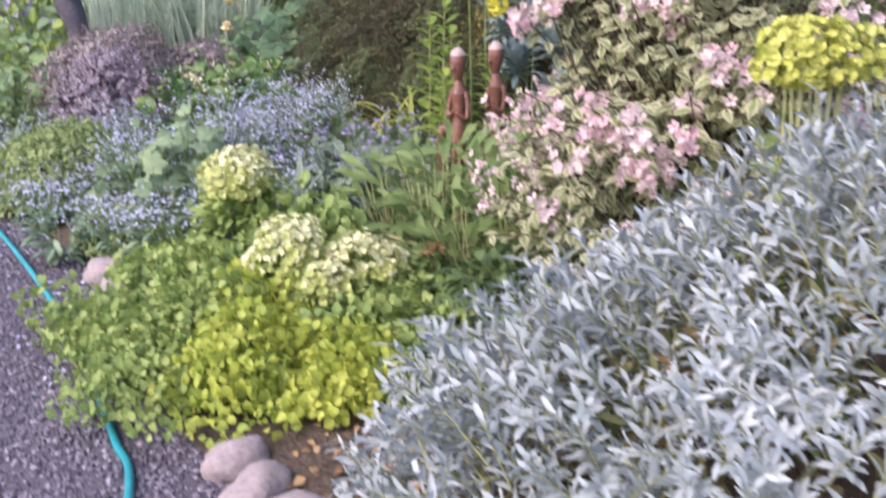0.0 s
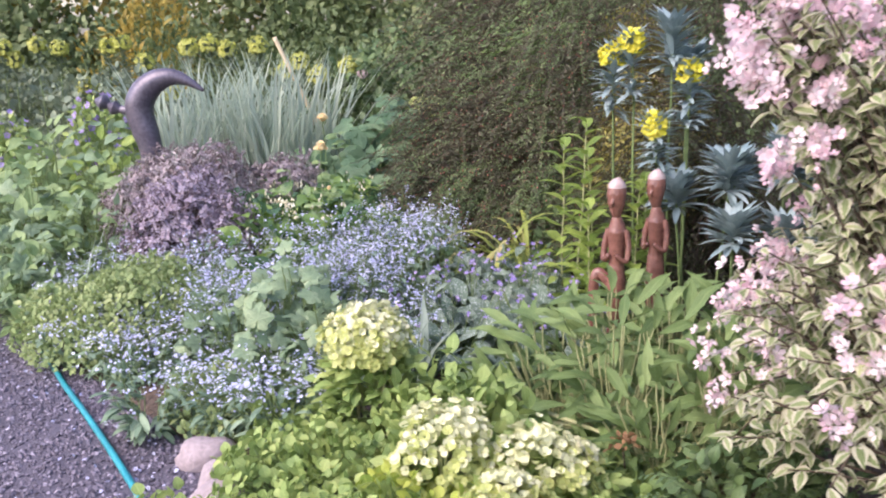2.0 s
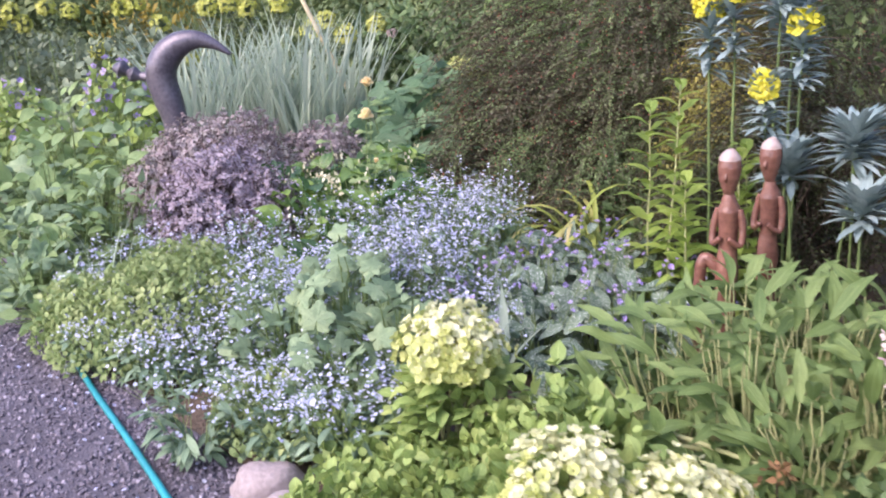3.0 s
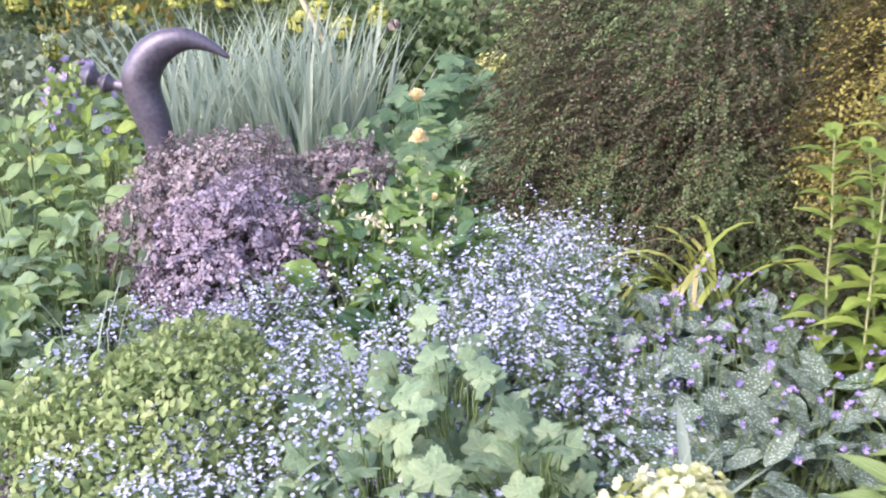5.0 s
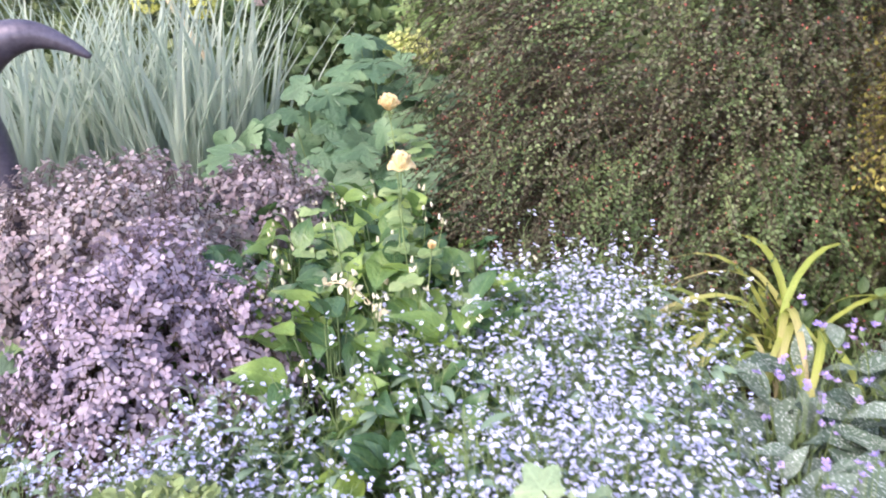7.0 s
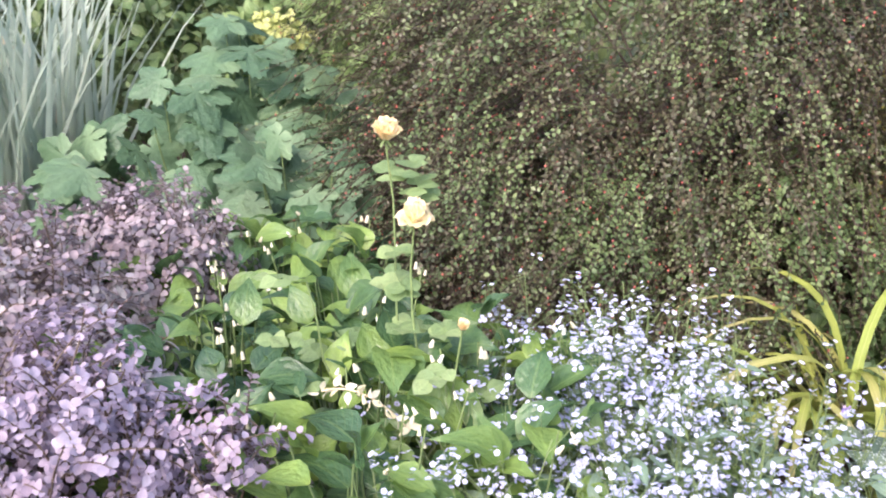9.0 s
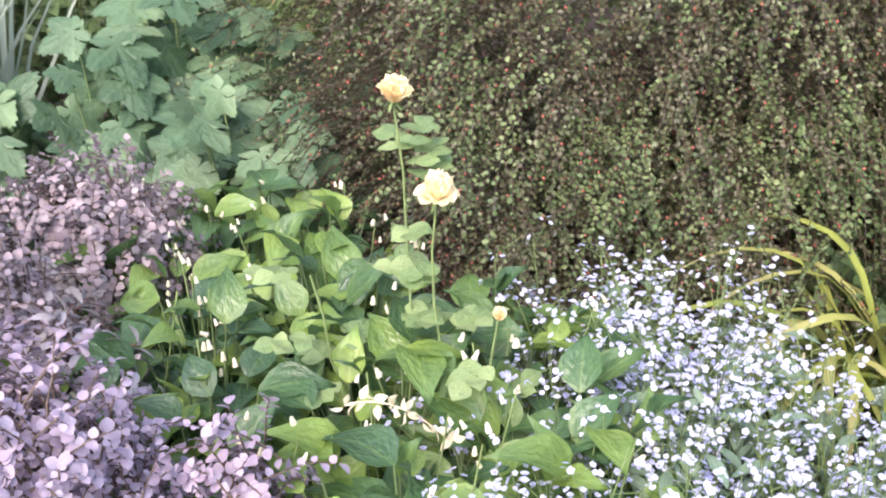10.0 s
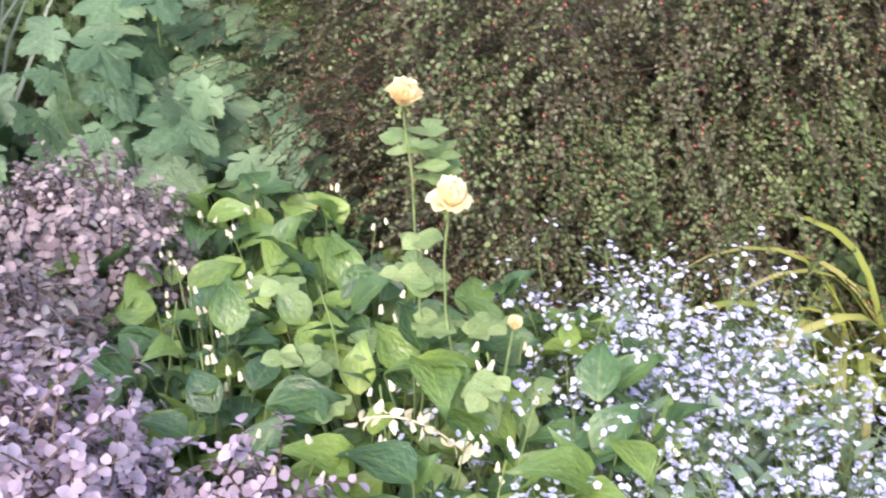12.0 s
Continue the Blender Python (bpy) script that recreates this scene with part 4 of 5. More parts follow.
def rose_bush():
    t = thing("rose_bush", -1.15, 5.53, 0.03, "small rose bush with two apricot-yellow blooms above comfrey", "rose")
    heads = [(0.0, 0.1, 0.765), (0.005, -0.01, 0.64), (0.05, -0.1, 0.465)]
    for h, s, o in zip(heads, [0.046, 0.052, 0.022], [0.7, 1.7, 0.12]):
        rose_bloom(t, h, s, o, (0.12, -0.3, 1.0))
    base = np.array([(0.0, 0.05, 0), (-0.02, 0, 0), (0.01, -0.05, 0), (-0.06, 0.06, 0)])
    canes = arcs(base, np.array(heads + [(-0.17, 0.08, 0.53)]), np.zeros(4), 8, 0.006)
    part("stemwork", tubes(canes, 0.0027, 0.0018, 6), "stem", t, "thin green canes flushed red")
    P, W = [], []
    for c, lo, hi, leaves, toward in ((canes[0], 0.8, 0.97, 4, 0.3), (canes[1], 0.6, 0.88, 5, 0.0), (canes[2], 0.6, 0.9, 2, 0.0), (canes[3], 0.62, 1.0, 5, 3.1), (canes[0], 0.5, 0.76, 3, 3.0)):
        for k in range(leaves):
            s = (lo + (hi - lo) * rng.random()) * 7
            j = int(s)
            b = c[j] + (c[min(j + 1, 7)] - c[j]) * (s - j)
            a = toward + rng.normal(0, 1.0) if toward else rng.uniform(0, 6.28)
            d = unit(np.array([math.cos(a), math.sin(a), rng.uniform(-0.1, 0.35)]))
            for q, side in ((0.4, 1), (0.4, -1), (0.75, 1), (0.75, -1), (0.95, 0)):
                P.append(b + d * 0.085 * q)
                W.append(d + side * np.array([-d[1], d[0], 0]) * 1.3)
    P, W = np.array(P), np.array(W)
    single("leaflet", strip([0.08, 0.33, 0.42, 0.4, 0.25, 0.0], 0.12, 0.12), "lance", P, W, jitter(np.tile((0.05, -0.35, 0.9), (len(P), 1)), 0.25), rng.uniform(0.032, 0.044, len(P)), t)


rose_bush()


def comfrey(x, y, n, rad, top, seed):
    t = clump("comfrey", (x, y), (rad, rad, top), n, strip([0.05, 0.24, 0.31, 0.29, 0.2, 0.09, 0.0], 0.35, 0.45, 0.035), "comfrey", 0.108, "comfrey with broad glossy green leaves and cream bells", "comfrey", seed=seed, group="comfrey patch", lift=0.12, flat=1.1, depth=0.45, stalk="dark", loose=0.45, facing=(0.0, -0.15, 0.95))
    m = 3
    a, r = rng.uniform(0, 6.28, m), rad * np.sqrt(rng.random(m))
    tip = np.stack((r * np.cos(a), r * np.sin(a), top + rng.uniform(0.0, 0.05, m)), 1)
    part("stemwork", tubes(arcs(tip * (0.4, 0.4, 0), tip, np.zeros(m), 5, 0.004), 0.0028, 0.0016), "stem", t)
    p = np.repeat(tip, 3, 0) + rng.normal(0, 0.014, (m * 3, 3))
    single("bell_flower", bell(), "cream", p, jitter(np.tile((1.0, 0, 0), (len(p), 1)), 0.3), jitter(np.tile(UP, (len(p), 1)), 0.25), rng.uniform(0.011, 0.016, len(p)), t)


for i, (x, y) in enumerate([(-1.36, 5.3), (-1.1, 5.3), (-1.52, 5.62), (-1.26, 5.55), (-1.45, 5.88), (-1.18, 5.85), (-1.38, 6.15), (-1.1, 6.15), (-1.22, 5.1), (-1.5, 6.35), (-1.66, 5.8), (-1.2, 6.45), (-0.98, 5.6)]):
    comfrey(x, y, 172, 0.25, 0.38 if y > 5.2 else 0.27, 40 + i)

comfrey(-0.58, 5.36, 9, 0.1, 0.22, 58)

# dried cream raceme lying on the comfrey leaves
t = thing("dried_raceme", -1.3, 5.4, 0.4, "dry straw-coloured flower raceme lying on comfrey leaves", "dry flower")
rl = arcs([(-0.06, 0.03, 0.04)], [(0.06, -0.06, -0.02)], [0.03], 8)
part("stalk", tubes(rl, 0.002, 0.001), "cane", t)
rp = rl[0][np.repeat(np.arange(8), 3)] + rng.normal(0, 0.004, (24, 3))
single("husk", OVATE, "cream", rp, unit(rng.normal(size=(24, 3))), unit(rng.normal(size=(24, 3))), np.full(24, 0.022), t)

# ---- purple shrub ----


def twiggy(name, at, radii, twigs, per, leaf, leaf_mat, size, label, category, run=0.2, seed=1, stem_mat="bark", z=0.02, fall=-0.7, depth=0.3, lump=0.15, low=-0.1, face=None, bud=None, group="", boxy=1.0, bias=(0, 0, 0), ridge=0.0, mix=None):
    """A shrub: sprays of small leaves that follow its lumpy outside."""
    t = thing(name, at[0], at[1], z, label, category, group)
    p, o = dome(twigs, *radii, lump=lump, seed=seed, depth=depth, low=low, face=face, boxy=boxy, ridge=ridge)
    if mix:  # open gaps between the sprays
        gap = np.sin(p[:, 0] * 19 + 2 * np.sin(p[:, 2] * 9)) + np.sin(p[:, 2] * 23 + 2 * np.sin(p[:, 0] * 11)) + rng.normal(0, 0.3, len(p))
        p, o = p[gap < 1.1], o[gap < 1.1]
    n = len(p)
    side = unit(np.cross(o, unit(rng.normal(size=(n, 3)))))
    d = unit(o * 0.45 + side * 0.55 + np.array(bias) + np.array([0, 0, fall]) * (0.3 + np.abs(o[:, 2:3]) * 0.7))
    L = run * rng.uniform(0.6, 1.3, (n, 1))
    a = p - d * L * 0.5
    b = p + d * L * 0.5
    a[:, 2], b[:, 2] = np.maximum(a[:, 2], 0.01), np.maximum(b[:, 2], 0.015)
    lines = arcs(a, b, 0.12 * L[:, 0], 5, size * 0.12)
    part("twigwork", tubes(lines, 0.0022, 0.001, 3), stem_mat, t)
    s = np.tile(np.linspace(0.05, 1.0, per), n)
    i = np.repeat(np.arange(n), per)
    j = np.minimum((s * 4).astype(int), 3)
    pos = lines[i, j] + (lines[i, j + 1] - lines[i, j]) * (s * 4 - j)[:, None]
    ax = d[i]
    lat = unit(np.cross(ax, o[i])) * np.where(np.arange(len(i)) % 2, 1, -1)[:, None]
    way = jitter(lat + ax * 0.5 + o[i] * 0.25, 0.35)
    up = jitter(o[i] + UP * 0.4, 0.35)
    big = size * rng.uniform(0.6, 1.2, len(pos))
    fresh = np.zeros(len(pos), bool)
    if mix:  # greener, larger-leaved sprays in drifts
        tone = np.sin(p[:, 0] * 8 + 1.5 * np.sin(p[:, 2] * 5)) + np.sin(p[:, 2] * 7 + 1.7 * np.sin(p[:, 0] * 6)) + rng.normal(0, 0.7, n)
        fresh = (tone > 0.45)[i]
        part("green_foliage", joined(leaf, pos[fresh], way[fresh], up[fresh], big[fresh] * 1.1), mix, t, "fresh green sprays")
    part("foliage", joined(leaf, pos[~fresh], way[~fresh], up[~fresh], big[~fresh]), leaf_mat, t)
    if bud:
        k = rng.choice(len(pos), bud, replace=False)
        q = pos[k] + o[i[k]] * size * 0.5
        part("bud_spray", joined(nub(), q, np.tile((1.0, 0, 0), (bud, 1)), np.tile(UP, (bud, 1)), rng.uniform(0.0028, 0.0046, bud)), "berry", t, "tiny red buds")
    m = 26
    ends = p[rng.choice(n, m)] * 0.75
    part("branchwork", tubes(arcs(ends * (0.1, 0.1, 0), ends, 0.05 * np.ones(m), 7, 0.015), 0.008, 0.003), "bark", t)
    return t


twiggy("purple_barberry", (-1.81, 5.5), (0.29, 0.3, 0.5), 950, 14, ROUND, "purple", 0.016, "compact barberry shrub with mauve-purple rounded leaves", "shrub", run=0.12, seed=5, fall=0.3, boxy=0.6)
twiggy("purple_barberry", (-1.98, 6.08), (0.44, 0.48, 0.545), 1250, 14, ROUND, "dusk", 0.0175, "wide barberry shrub with dusky purple-brown leaves", "shrub", run=0.13, seed=6, fall=0.3, boxy=0.5, lump=0.1)
twiggy("purple_barberry", (-1.5, 6.42), (0.24, 0.3, 0.48), 620, 14, ROUND, "dusk", 0.0175, "low barberry shrub with mauve-brown leaves by comfrey", "shrub", run=0.13, seed=8, fall=0.3, boxy=0.5, lump=0.1)
twiggy("purple_barberry", (-1.53, 5.36), (0.13, 0.13, 0.47), 170, 14, ROUND, "purple", 0.0165, "small barberry shoots with mauve leaves above comfrey", "shrub", run=0.12, seed=15, fall=0.3, boxy=0.8)
twiggy("grey_shoots", (-1.66, 5.86), (0.13, 0.17, 0.45), 130, 9, LANCE, "greyleaf", 0.045, "grey-mauve narrow-leaved shoots on reddish twigs", "shrub", run=0.16, seed=19, fall=0.3, boxy=0.8, stem_mat="twig")

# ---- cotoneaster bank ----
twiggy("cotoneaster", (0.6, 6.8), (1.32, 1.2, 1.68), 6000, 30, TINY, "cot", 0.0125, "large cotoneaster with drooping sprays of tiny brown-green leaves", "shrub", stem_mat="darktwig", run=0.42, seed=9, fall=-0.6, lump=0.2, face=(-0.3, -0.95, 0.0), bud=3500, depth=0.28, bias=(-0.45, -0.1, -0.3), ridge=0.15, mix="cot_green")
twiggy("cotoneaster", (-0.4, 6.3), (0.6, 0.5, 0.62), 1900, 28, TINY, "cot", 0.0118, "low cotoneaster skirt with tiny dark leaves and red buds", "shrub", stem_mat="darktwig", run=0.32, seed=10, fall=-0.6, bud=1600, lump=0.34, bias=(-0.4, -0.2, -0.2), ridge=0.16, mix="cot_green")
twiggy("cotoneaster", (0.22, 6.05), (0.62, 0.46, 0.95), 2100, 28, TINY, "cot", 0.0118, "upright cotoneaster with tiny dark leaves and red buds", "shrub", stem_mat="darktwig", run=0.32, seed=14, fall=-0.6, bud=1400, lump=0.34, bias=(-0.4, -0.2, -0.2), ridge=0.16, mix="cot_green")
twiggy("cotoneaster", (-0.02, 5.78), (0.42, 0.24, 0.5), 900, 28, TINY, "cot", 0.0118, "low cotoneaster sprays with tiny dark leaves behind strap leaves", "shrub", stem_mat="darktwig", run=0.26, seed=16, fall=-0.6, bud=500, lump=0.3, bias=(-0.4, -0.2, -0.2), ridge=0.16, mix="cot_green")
twiggy("golden_honeysuckle", (0.42, 5.52), (0.34, 0.3, 1.0), 1700, 18, TINY, "cot_sunlit_gold", 0.015, "box-leaved honeysuckle with tiny yellow leaves, warm sunlight in their gold", "shrub", run=0.25, seed=11, fall=-0.5, lump=0.3, bias=(-0.4, -0.1, -0.1), ridge=0.16, low=0.55)

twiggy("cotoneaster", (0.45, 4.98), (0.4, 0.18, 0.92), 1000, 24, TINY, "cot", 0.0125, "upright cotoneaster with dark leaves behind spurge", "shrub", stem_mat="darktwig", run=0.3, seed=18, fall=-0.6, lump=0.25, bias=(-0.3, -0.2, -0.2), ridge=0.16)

# ---- lanceolate clump, leafy stems, figures ----
for i, (x, y, h) in enumerate([(0.0, 3.5, 0.4), (0.2, 3.62, 0.46), (-0.15, 3.66, 0.36), (0.1, 3.3, 0.28), (0.3, 3.4, 0.4), (0.05, 3.82, 0.45), (0.24, 3.92, 0.47), (0.4, 3.75, 0.46)]):
    clump("bellflower", (x, y), (0.22, 0.2, h), 96, strip([0.03, 0.085, 0.12, 0.115, 0.07, 0.0], 0.3, 0.55), "bell", 0.14, "leafy clump of long soft green lance-shaped leaves", "perennial", seed=60 + i, lift=0.45, stalk="palestem", group="lance-leaved perennials")


def leafy_stem(x, y, h, lean, n=34):
    t = thing("lily_stem", x, y, 0.03, "upright stem with whorls of bright yellow-green pointed leaves", "lily", "leafy lily stems")
    tip = np.array([[lean[0], lean[1], h]])
    line = arcs([(0, 0, 0)], tip, [0], 9, 0.004)
    part("stem", tubes(line, 0.005, 0.0025, 6), "palestem", t)
    s = np.linspace(0.08, 1.0, n)
    j = np.minimum((s * 8).astype(int), 7)
    p = line[0][j] + (line[0][j + 1 - (j == 8)] - line[0][j]) * (s * 8 - j)[:, None]
    a = np.arange(n) * 2.4
    out = np.stack((np.cos(a), np.sin(a), 0.35 + s * 0.6), 1)
    single("leaf", strip([0.03, 0.13, 0.2, 0.18, 0.1, 0.0], 0.3, 0.45), "bright", p, out, np.tile(UP, (n, 1)) + 0.01 * out, 0.142 * (1.1 - 0.4 * s) * rng.uniform(0.85, 1.15, n), t)


for x, y, h in [(-0.02, 4.6, 0.84), (0.08, 4.7, 0.7), (-0.06, 4.72, 0.74), (0.18, 4.55, 0.6), (0.02, 4.42, 0.55), (0.28, 4.62, 0.62)]:
    leafy_stem(x, y, h, (rng.normal(0, 0.03), rng.normal(0, 0.03) - 0.02))


def figure(x, y, top, turn, seated):
    """A slim carved figure as one plain mesh: legs, body, bent arms, neck and egg-shaped head."""
    k = top / 0.72
    body = sweep([(0, 0, 0), (0, 0, 0.1 * k), (0, 0, 0.26 * k), (0, 0, 0.36 * k), (0, 0.002, 0.44 * k), (0, 0.004, 0.5 * k), (0, 0.004, 0.545 * k), (0, 0.0, 0.575 * k), (0, -0.002, 0.6 * k)],
                 [0.034, 0.026, 0.03, 0.034, 0.026, 0.029, 0.033, 0.022, 0.013], 16)
    head = sweep([(0, 0, 0.592 * k), (0, -0.006, 0.612 * k), (0, -0.008, 0.64 * k), (0, -0.006, 0.67 * k), (0, -0.003, 0.7 * k), (0, 0.0, 0.718 * k), (0, 0, 0.722 * k)], [0.013, 0.021, 0.03, 0.034, 0.03, 0.015, 0.004], 16)
    nose = sweep([(0, -0.03, 0.665 * k), (0, -0.041, 0.645 * k), (0, -0.032, 0.635 * k)], [0.004, 0.006, 0.005], 8)
    pieces = [body, head, nose]
    for side in (-1, 1):
        pieces.append(sweep([(side * 0.03, 0.004, 0.55 * k), (side * 0.042, 0.0, 0.5 * k), (side * 0.04, -0.012, 0.45 * k), (side * 0.012, -0.036, 0.47 * k)], [0.011, 0.011, 0.01, 0.008], 8))
    if seated:
        pieces.append(sweep([(-0.02, 0, 0.36 * k), (-0.06, -0.01, 0.4 * k), (-0.075, -0.015, 0.34 * k), (-0.075, -0.01, 0.15 * k), (-0.075, -0.01, 0.0)], [0.02, 0.018, 0.018, 0.015, 0.017], 10))
    v, f, uv = merged(*pieces)
    ob = new("garden_figure", raw_mesh("garden_figure", v, f, mat=MAT["clay"]))
    # faces of the crown carry the painted sky highlight
    ob.data.materials.append(MAT["sky_shine"])
    for p in ob.data.polygons:
        p.material_index = int(p.center.z > 0.692 * k)
    ob.matrix_basis = pose(x, y, 0.01, 0, 0, turn)
    tagged(ob, "slim glazed reddish-brown clay figure standing among leaves", "statue", "pair of clay figures")


figure(0.078, 4.1, 0.725, -30, True)
figure(0.232, 4.25, 0.73, -40, False)

# ---- spurge ----


def spurge(x, y, h, head, seed, mat="steel", head_size=0.05, leaf=0.1, bract="yellow"):
    t = thing("spurge", x, y, 0.03, "spurge stem with whorled blue-green needle leaves" + (" and yellow head" if head else ""), "spurge", "spurge stems")
    tip = np.array([[rng.normal(0, 0.03), rng.normal(0, 0.03), h]])
    line = arcs([(0, 0, 0)], tip, [0], 6, 0.004)
    part("stem", tubes(line, 0.006, 0.004, 5), "stem", t)
    n = 110
    s = 1 - (0.2 if head else 0.11) * rng.random(n) ** 1.8
    p = line[0][0] + (line[0][-1] - line[0][0]) * s[:, None]
    a = rng.uniform(0, 6.28, n)
    way = np.stack((np.cos(a), np.sin(a), rng.normal(0.25, 0.35, n) + 1.2 * np.maximum(0, s - 0.9) / 0.1), 1)
    part("foliage", joined(SLIM, p, way, np.tile(UP, (n, 1)) + 0.01 * way, leaf * (1 if head else 1.25) * rng.uniform(0.7, 1.15, n)), mat, t)
    if head:
        q, o = dome(120, head_size, head_size, head_size, 0.15, seed, low=-0.7, depth=0.3)
        q, o = np.concatenate((q, q * (0.9, 0.9, -0.7))), np.concatenate((o, o))
        q = q + tip[0]
        part("flower_head", joined(bloom(4, 0.8, 0.35), q, np.cross(o, (0.3, 0.5, 0.2)), jitter(o, 0.3), rng.uniform(0.013, 0.022, len(q))), bract, t, "rounded sulphur-yellow flower head")


for i, (x, y, h, hd) in enumerate([(0.14, 4.64, 1.08, 1), (0.22, 4.6, 1.13, 1), (0.36, 4.5, 1.02, 1), (0.33, 4.62, 1.17, 0), (0.44, 4.3, 0.71, 0), (0.63, 4.3, 0.76, 0), (0.54, 4.42, 0.68, 0), (0.3, 4.45, 0.84, 1),
                                   (0.74, 4.4, 0.72, 0), (0.46, 4.15, 0.52, 0), (0.62, 4.12, 0.5, 0), (0.36, 4.4, 0.62, 0), (0.42, 4.75, 1.05, 0)]):
    spurge(x, y, h, hd, 70 + i)

# ---- variegated weigela ----


def weigela():
    t = thing("weigela", 0.81, 2.95, 0.02, "variegated weigela with cream-edged leaves and pink blossom", "shrub")
    p, o = dome(480, 0.56, 0.54, 1.52, 0.2, 17, low=0.13, depth=0.3, face=(-0.6, -0.8, 0.0), boxy=0.75)
    hang = rng.normal(0, 1, (50, 3)) * (0.035, 0.06, 0.09) + (-0.46, 0.06, 1.24)
    bay = (p[:, 2] > 0.82) & (p[:, 2] < 1.14) & (p[:, 0] < -0.3)
    p, o = p[~bay], o[~bay]
    p, o = np.concatenate((p, hang)), np.concatenate((o, jitter(np.tile((-0.6, -0.6, 0.3), (50, 1)), 0.4)))
    n = len(p)
    roots = rng.normal(0, 0.05, (n, 3)) * (1, 1, 0)
    end = p + (o * (1, 1, 0)) * 0.1
    end[:, 2] -= 0.05
    lines = arcs(roots, end, rng.uniform(0.05, 0.25, n), 9, 0.01)
    part("branchwork", tubes(lines, 0.006, 0.0018, 4), "bark", t)
    per = 19
    s = np.tile(np.linspace(0.55, 1.0, per), n)
    i = np.repeat(np.arange(n), per)
    j = np.minimum((s * 8).astype(int), 7)
    pos = lines[i, j] + (lines[i, j + 1] - lines[i, j]) * (s * 8 - j)[:, None]
    a = rng.uniform(0, 6.28, len(pos))
    way = np.stack((np.cos(a), np.sin(a), rng.normal(-0.25, 0.3, len(pos))), 1) + o[i] * 0.5
    part("foliage", joined(strip([0.03, 0.18, 0.26, 0.23, 0.12, 0.0], 0.25, 0.35), pos, way, jitter(np.tile(UP, (len(pos), 1)) + o[i] * 0.4, 0.3), 0.05 * rng.uniform(0.6, 1.25, len(pos))), "varieg", t, "green leaves with cream margins")
    k = np.nonzero(end[:, 2] > 0.4)[0]
    k = np.concatenate((rng.choice(k, 165, replace=False), np.arange(n - 14, n)))
    q = np.repeat(end[k], 13, 0) + rng.normal(0, 0.021, (len(k) * 13, 3)) + np.repeat(o[k], 13, 0) * 0.03
    nr = jitter(np.repeat(o[k], 13, 0), 0.7)
    part("inflorescence", joined(bloom(5, 0.6, 0.5), q, np.cross(nr, (0.3, 0.4, 0.8)), nr, rng.uniform(0.011, 0.019, len(q))), "pink", t, "clusters of pale pink trumpet flowers")


weigela()

# ---- silver shrub ----


def silver():
    t = thing("silver_shrub", 0.75, 1.6, 0.02, "low spreading shrub with narrow silver-grey leaves", "shrub")
    p, o = dome(1850, 0.9, 0.62, 0.92, 0.16, 23, low=-0.05, depth=0.16)
    n = len(p)
    d = jitter(o + UP * 0.35, 0.5)
    L = rng.uniform(0.05, 0.1, (n, 1))
    lines = arcs(p - d * L, p + d * L * 0.4, np.zeros(n), 4)
    part("stemwork", tubes(lines, 0.002, 0.0012, 3), "palestem", t)
    per = 15
    s = np.tile(np.linspace(0.0, 1.0, per), n)
    i = np.repeat(np.arange(n), per)
    pos = lines[i, 0] + (lines[i, 3] - lines[i, 0]) * s[:, None]
    ref = unit(np.cross(d, (0.3, 0.2, 0.9)))
    b = np.cross(d, ref)
    a = np.tile(np.arange(per) * 2.4, n) + rng.normal(0, 0.3, n * per)
    out = ref[i] * np.cos(a)[:, None] + b[i] * np.sin(a)[:, None]
    way = unit(out + d[i] * (0.35 + 1.0 * s)[:, None])
    part("foliage", joined(strip([0.03, 0.09, 0.125, 0.1, 0.0], 0.5, 0.15), pos, way, d[i] + 0.01, 0.036 * rng.uniform(0.6, 1.35, len(pos))), "silver", t)
    # a smaller dome of darker olive-brown leaves fills the inside
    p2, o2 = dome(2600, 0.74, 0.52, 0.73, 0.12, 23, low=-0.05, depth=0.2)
    part("inner_foliage", joined(SLIM, p2, jitter(o2, 0.7), jitter(o2, 0.5), 0.06 * rng.uniform(0.7, 1.2, len(p2))), "silver_inner", t, "darker olive-brown inner leaves")
    ends = p[rng.choice(n, 50)] * 0.85
    part("branchwork", tubes(arcs(ends * (0.1, 0.1, 0), ends, 0.04 * np.ones(50), 7, 0.015), 0.009, 0.003), "bark", t)


silver()


def fern(x, y, n, length):
    t = thing("fern", x, y, 0.03, "dark green fern in the shade under shrubs", "fern")
    for i in range(n):
        a = 6.28 * i / n + rng.normal(0, 0.2)
        end = np.array([[math.cos(a) * length, math.sin(a) * length, rng.uniform(0.05, 0.16)]])
        ln = arcs([(0, 0, 0)], end, [0.09], 14)
        P = np.repeat(ln[0][2:], 2, 0)
        side = np.array([-math.sin(a), math.cos(a), -0.1])
        W = np.where(np.arange(len(P))[:, None] % 2, side, -side) + np.array([math.cos(a), math.sin(a), 0]) * 0.5
        S = length * 0.3 * np.repeat(np.linspace(1, 0.15, 12), 2)
        part("frond", merged(tubes(ln, 0.002, 0.001, 3), joined(LANCE, P, W, np.tile(UP, (len(P), 1)), S)), "dark", t)


fern(0.2, 2.85, 9, 0.26)
fern(0.42, 2.5, 8, 0.22)

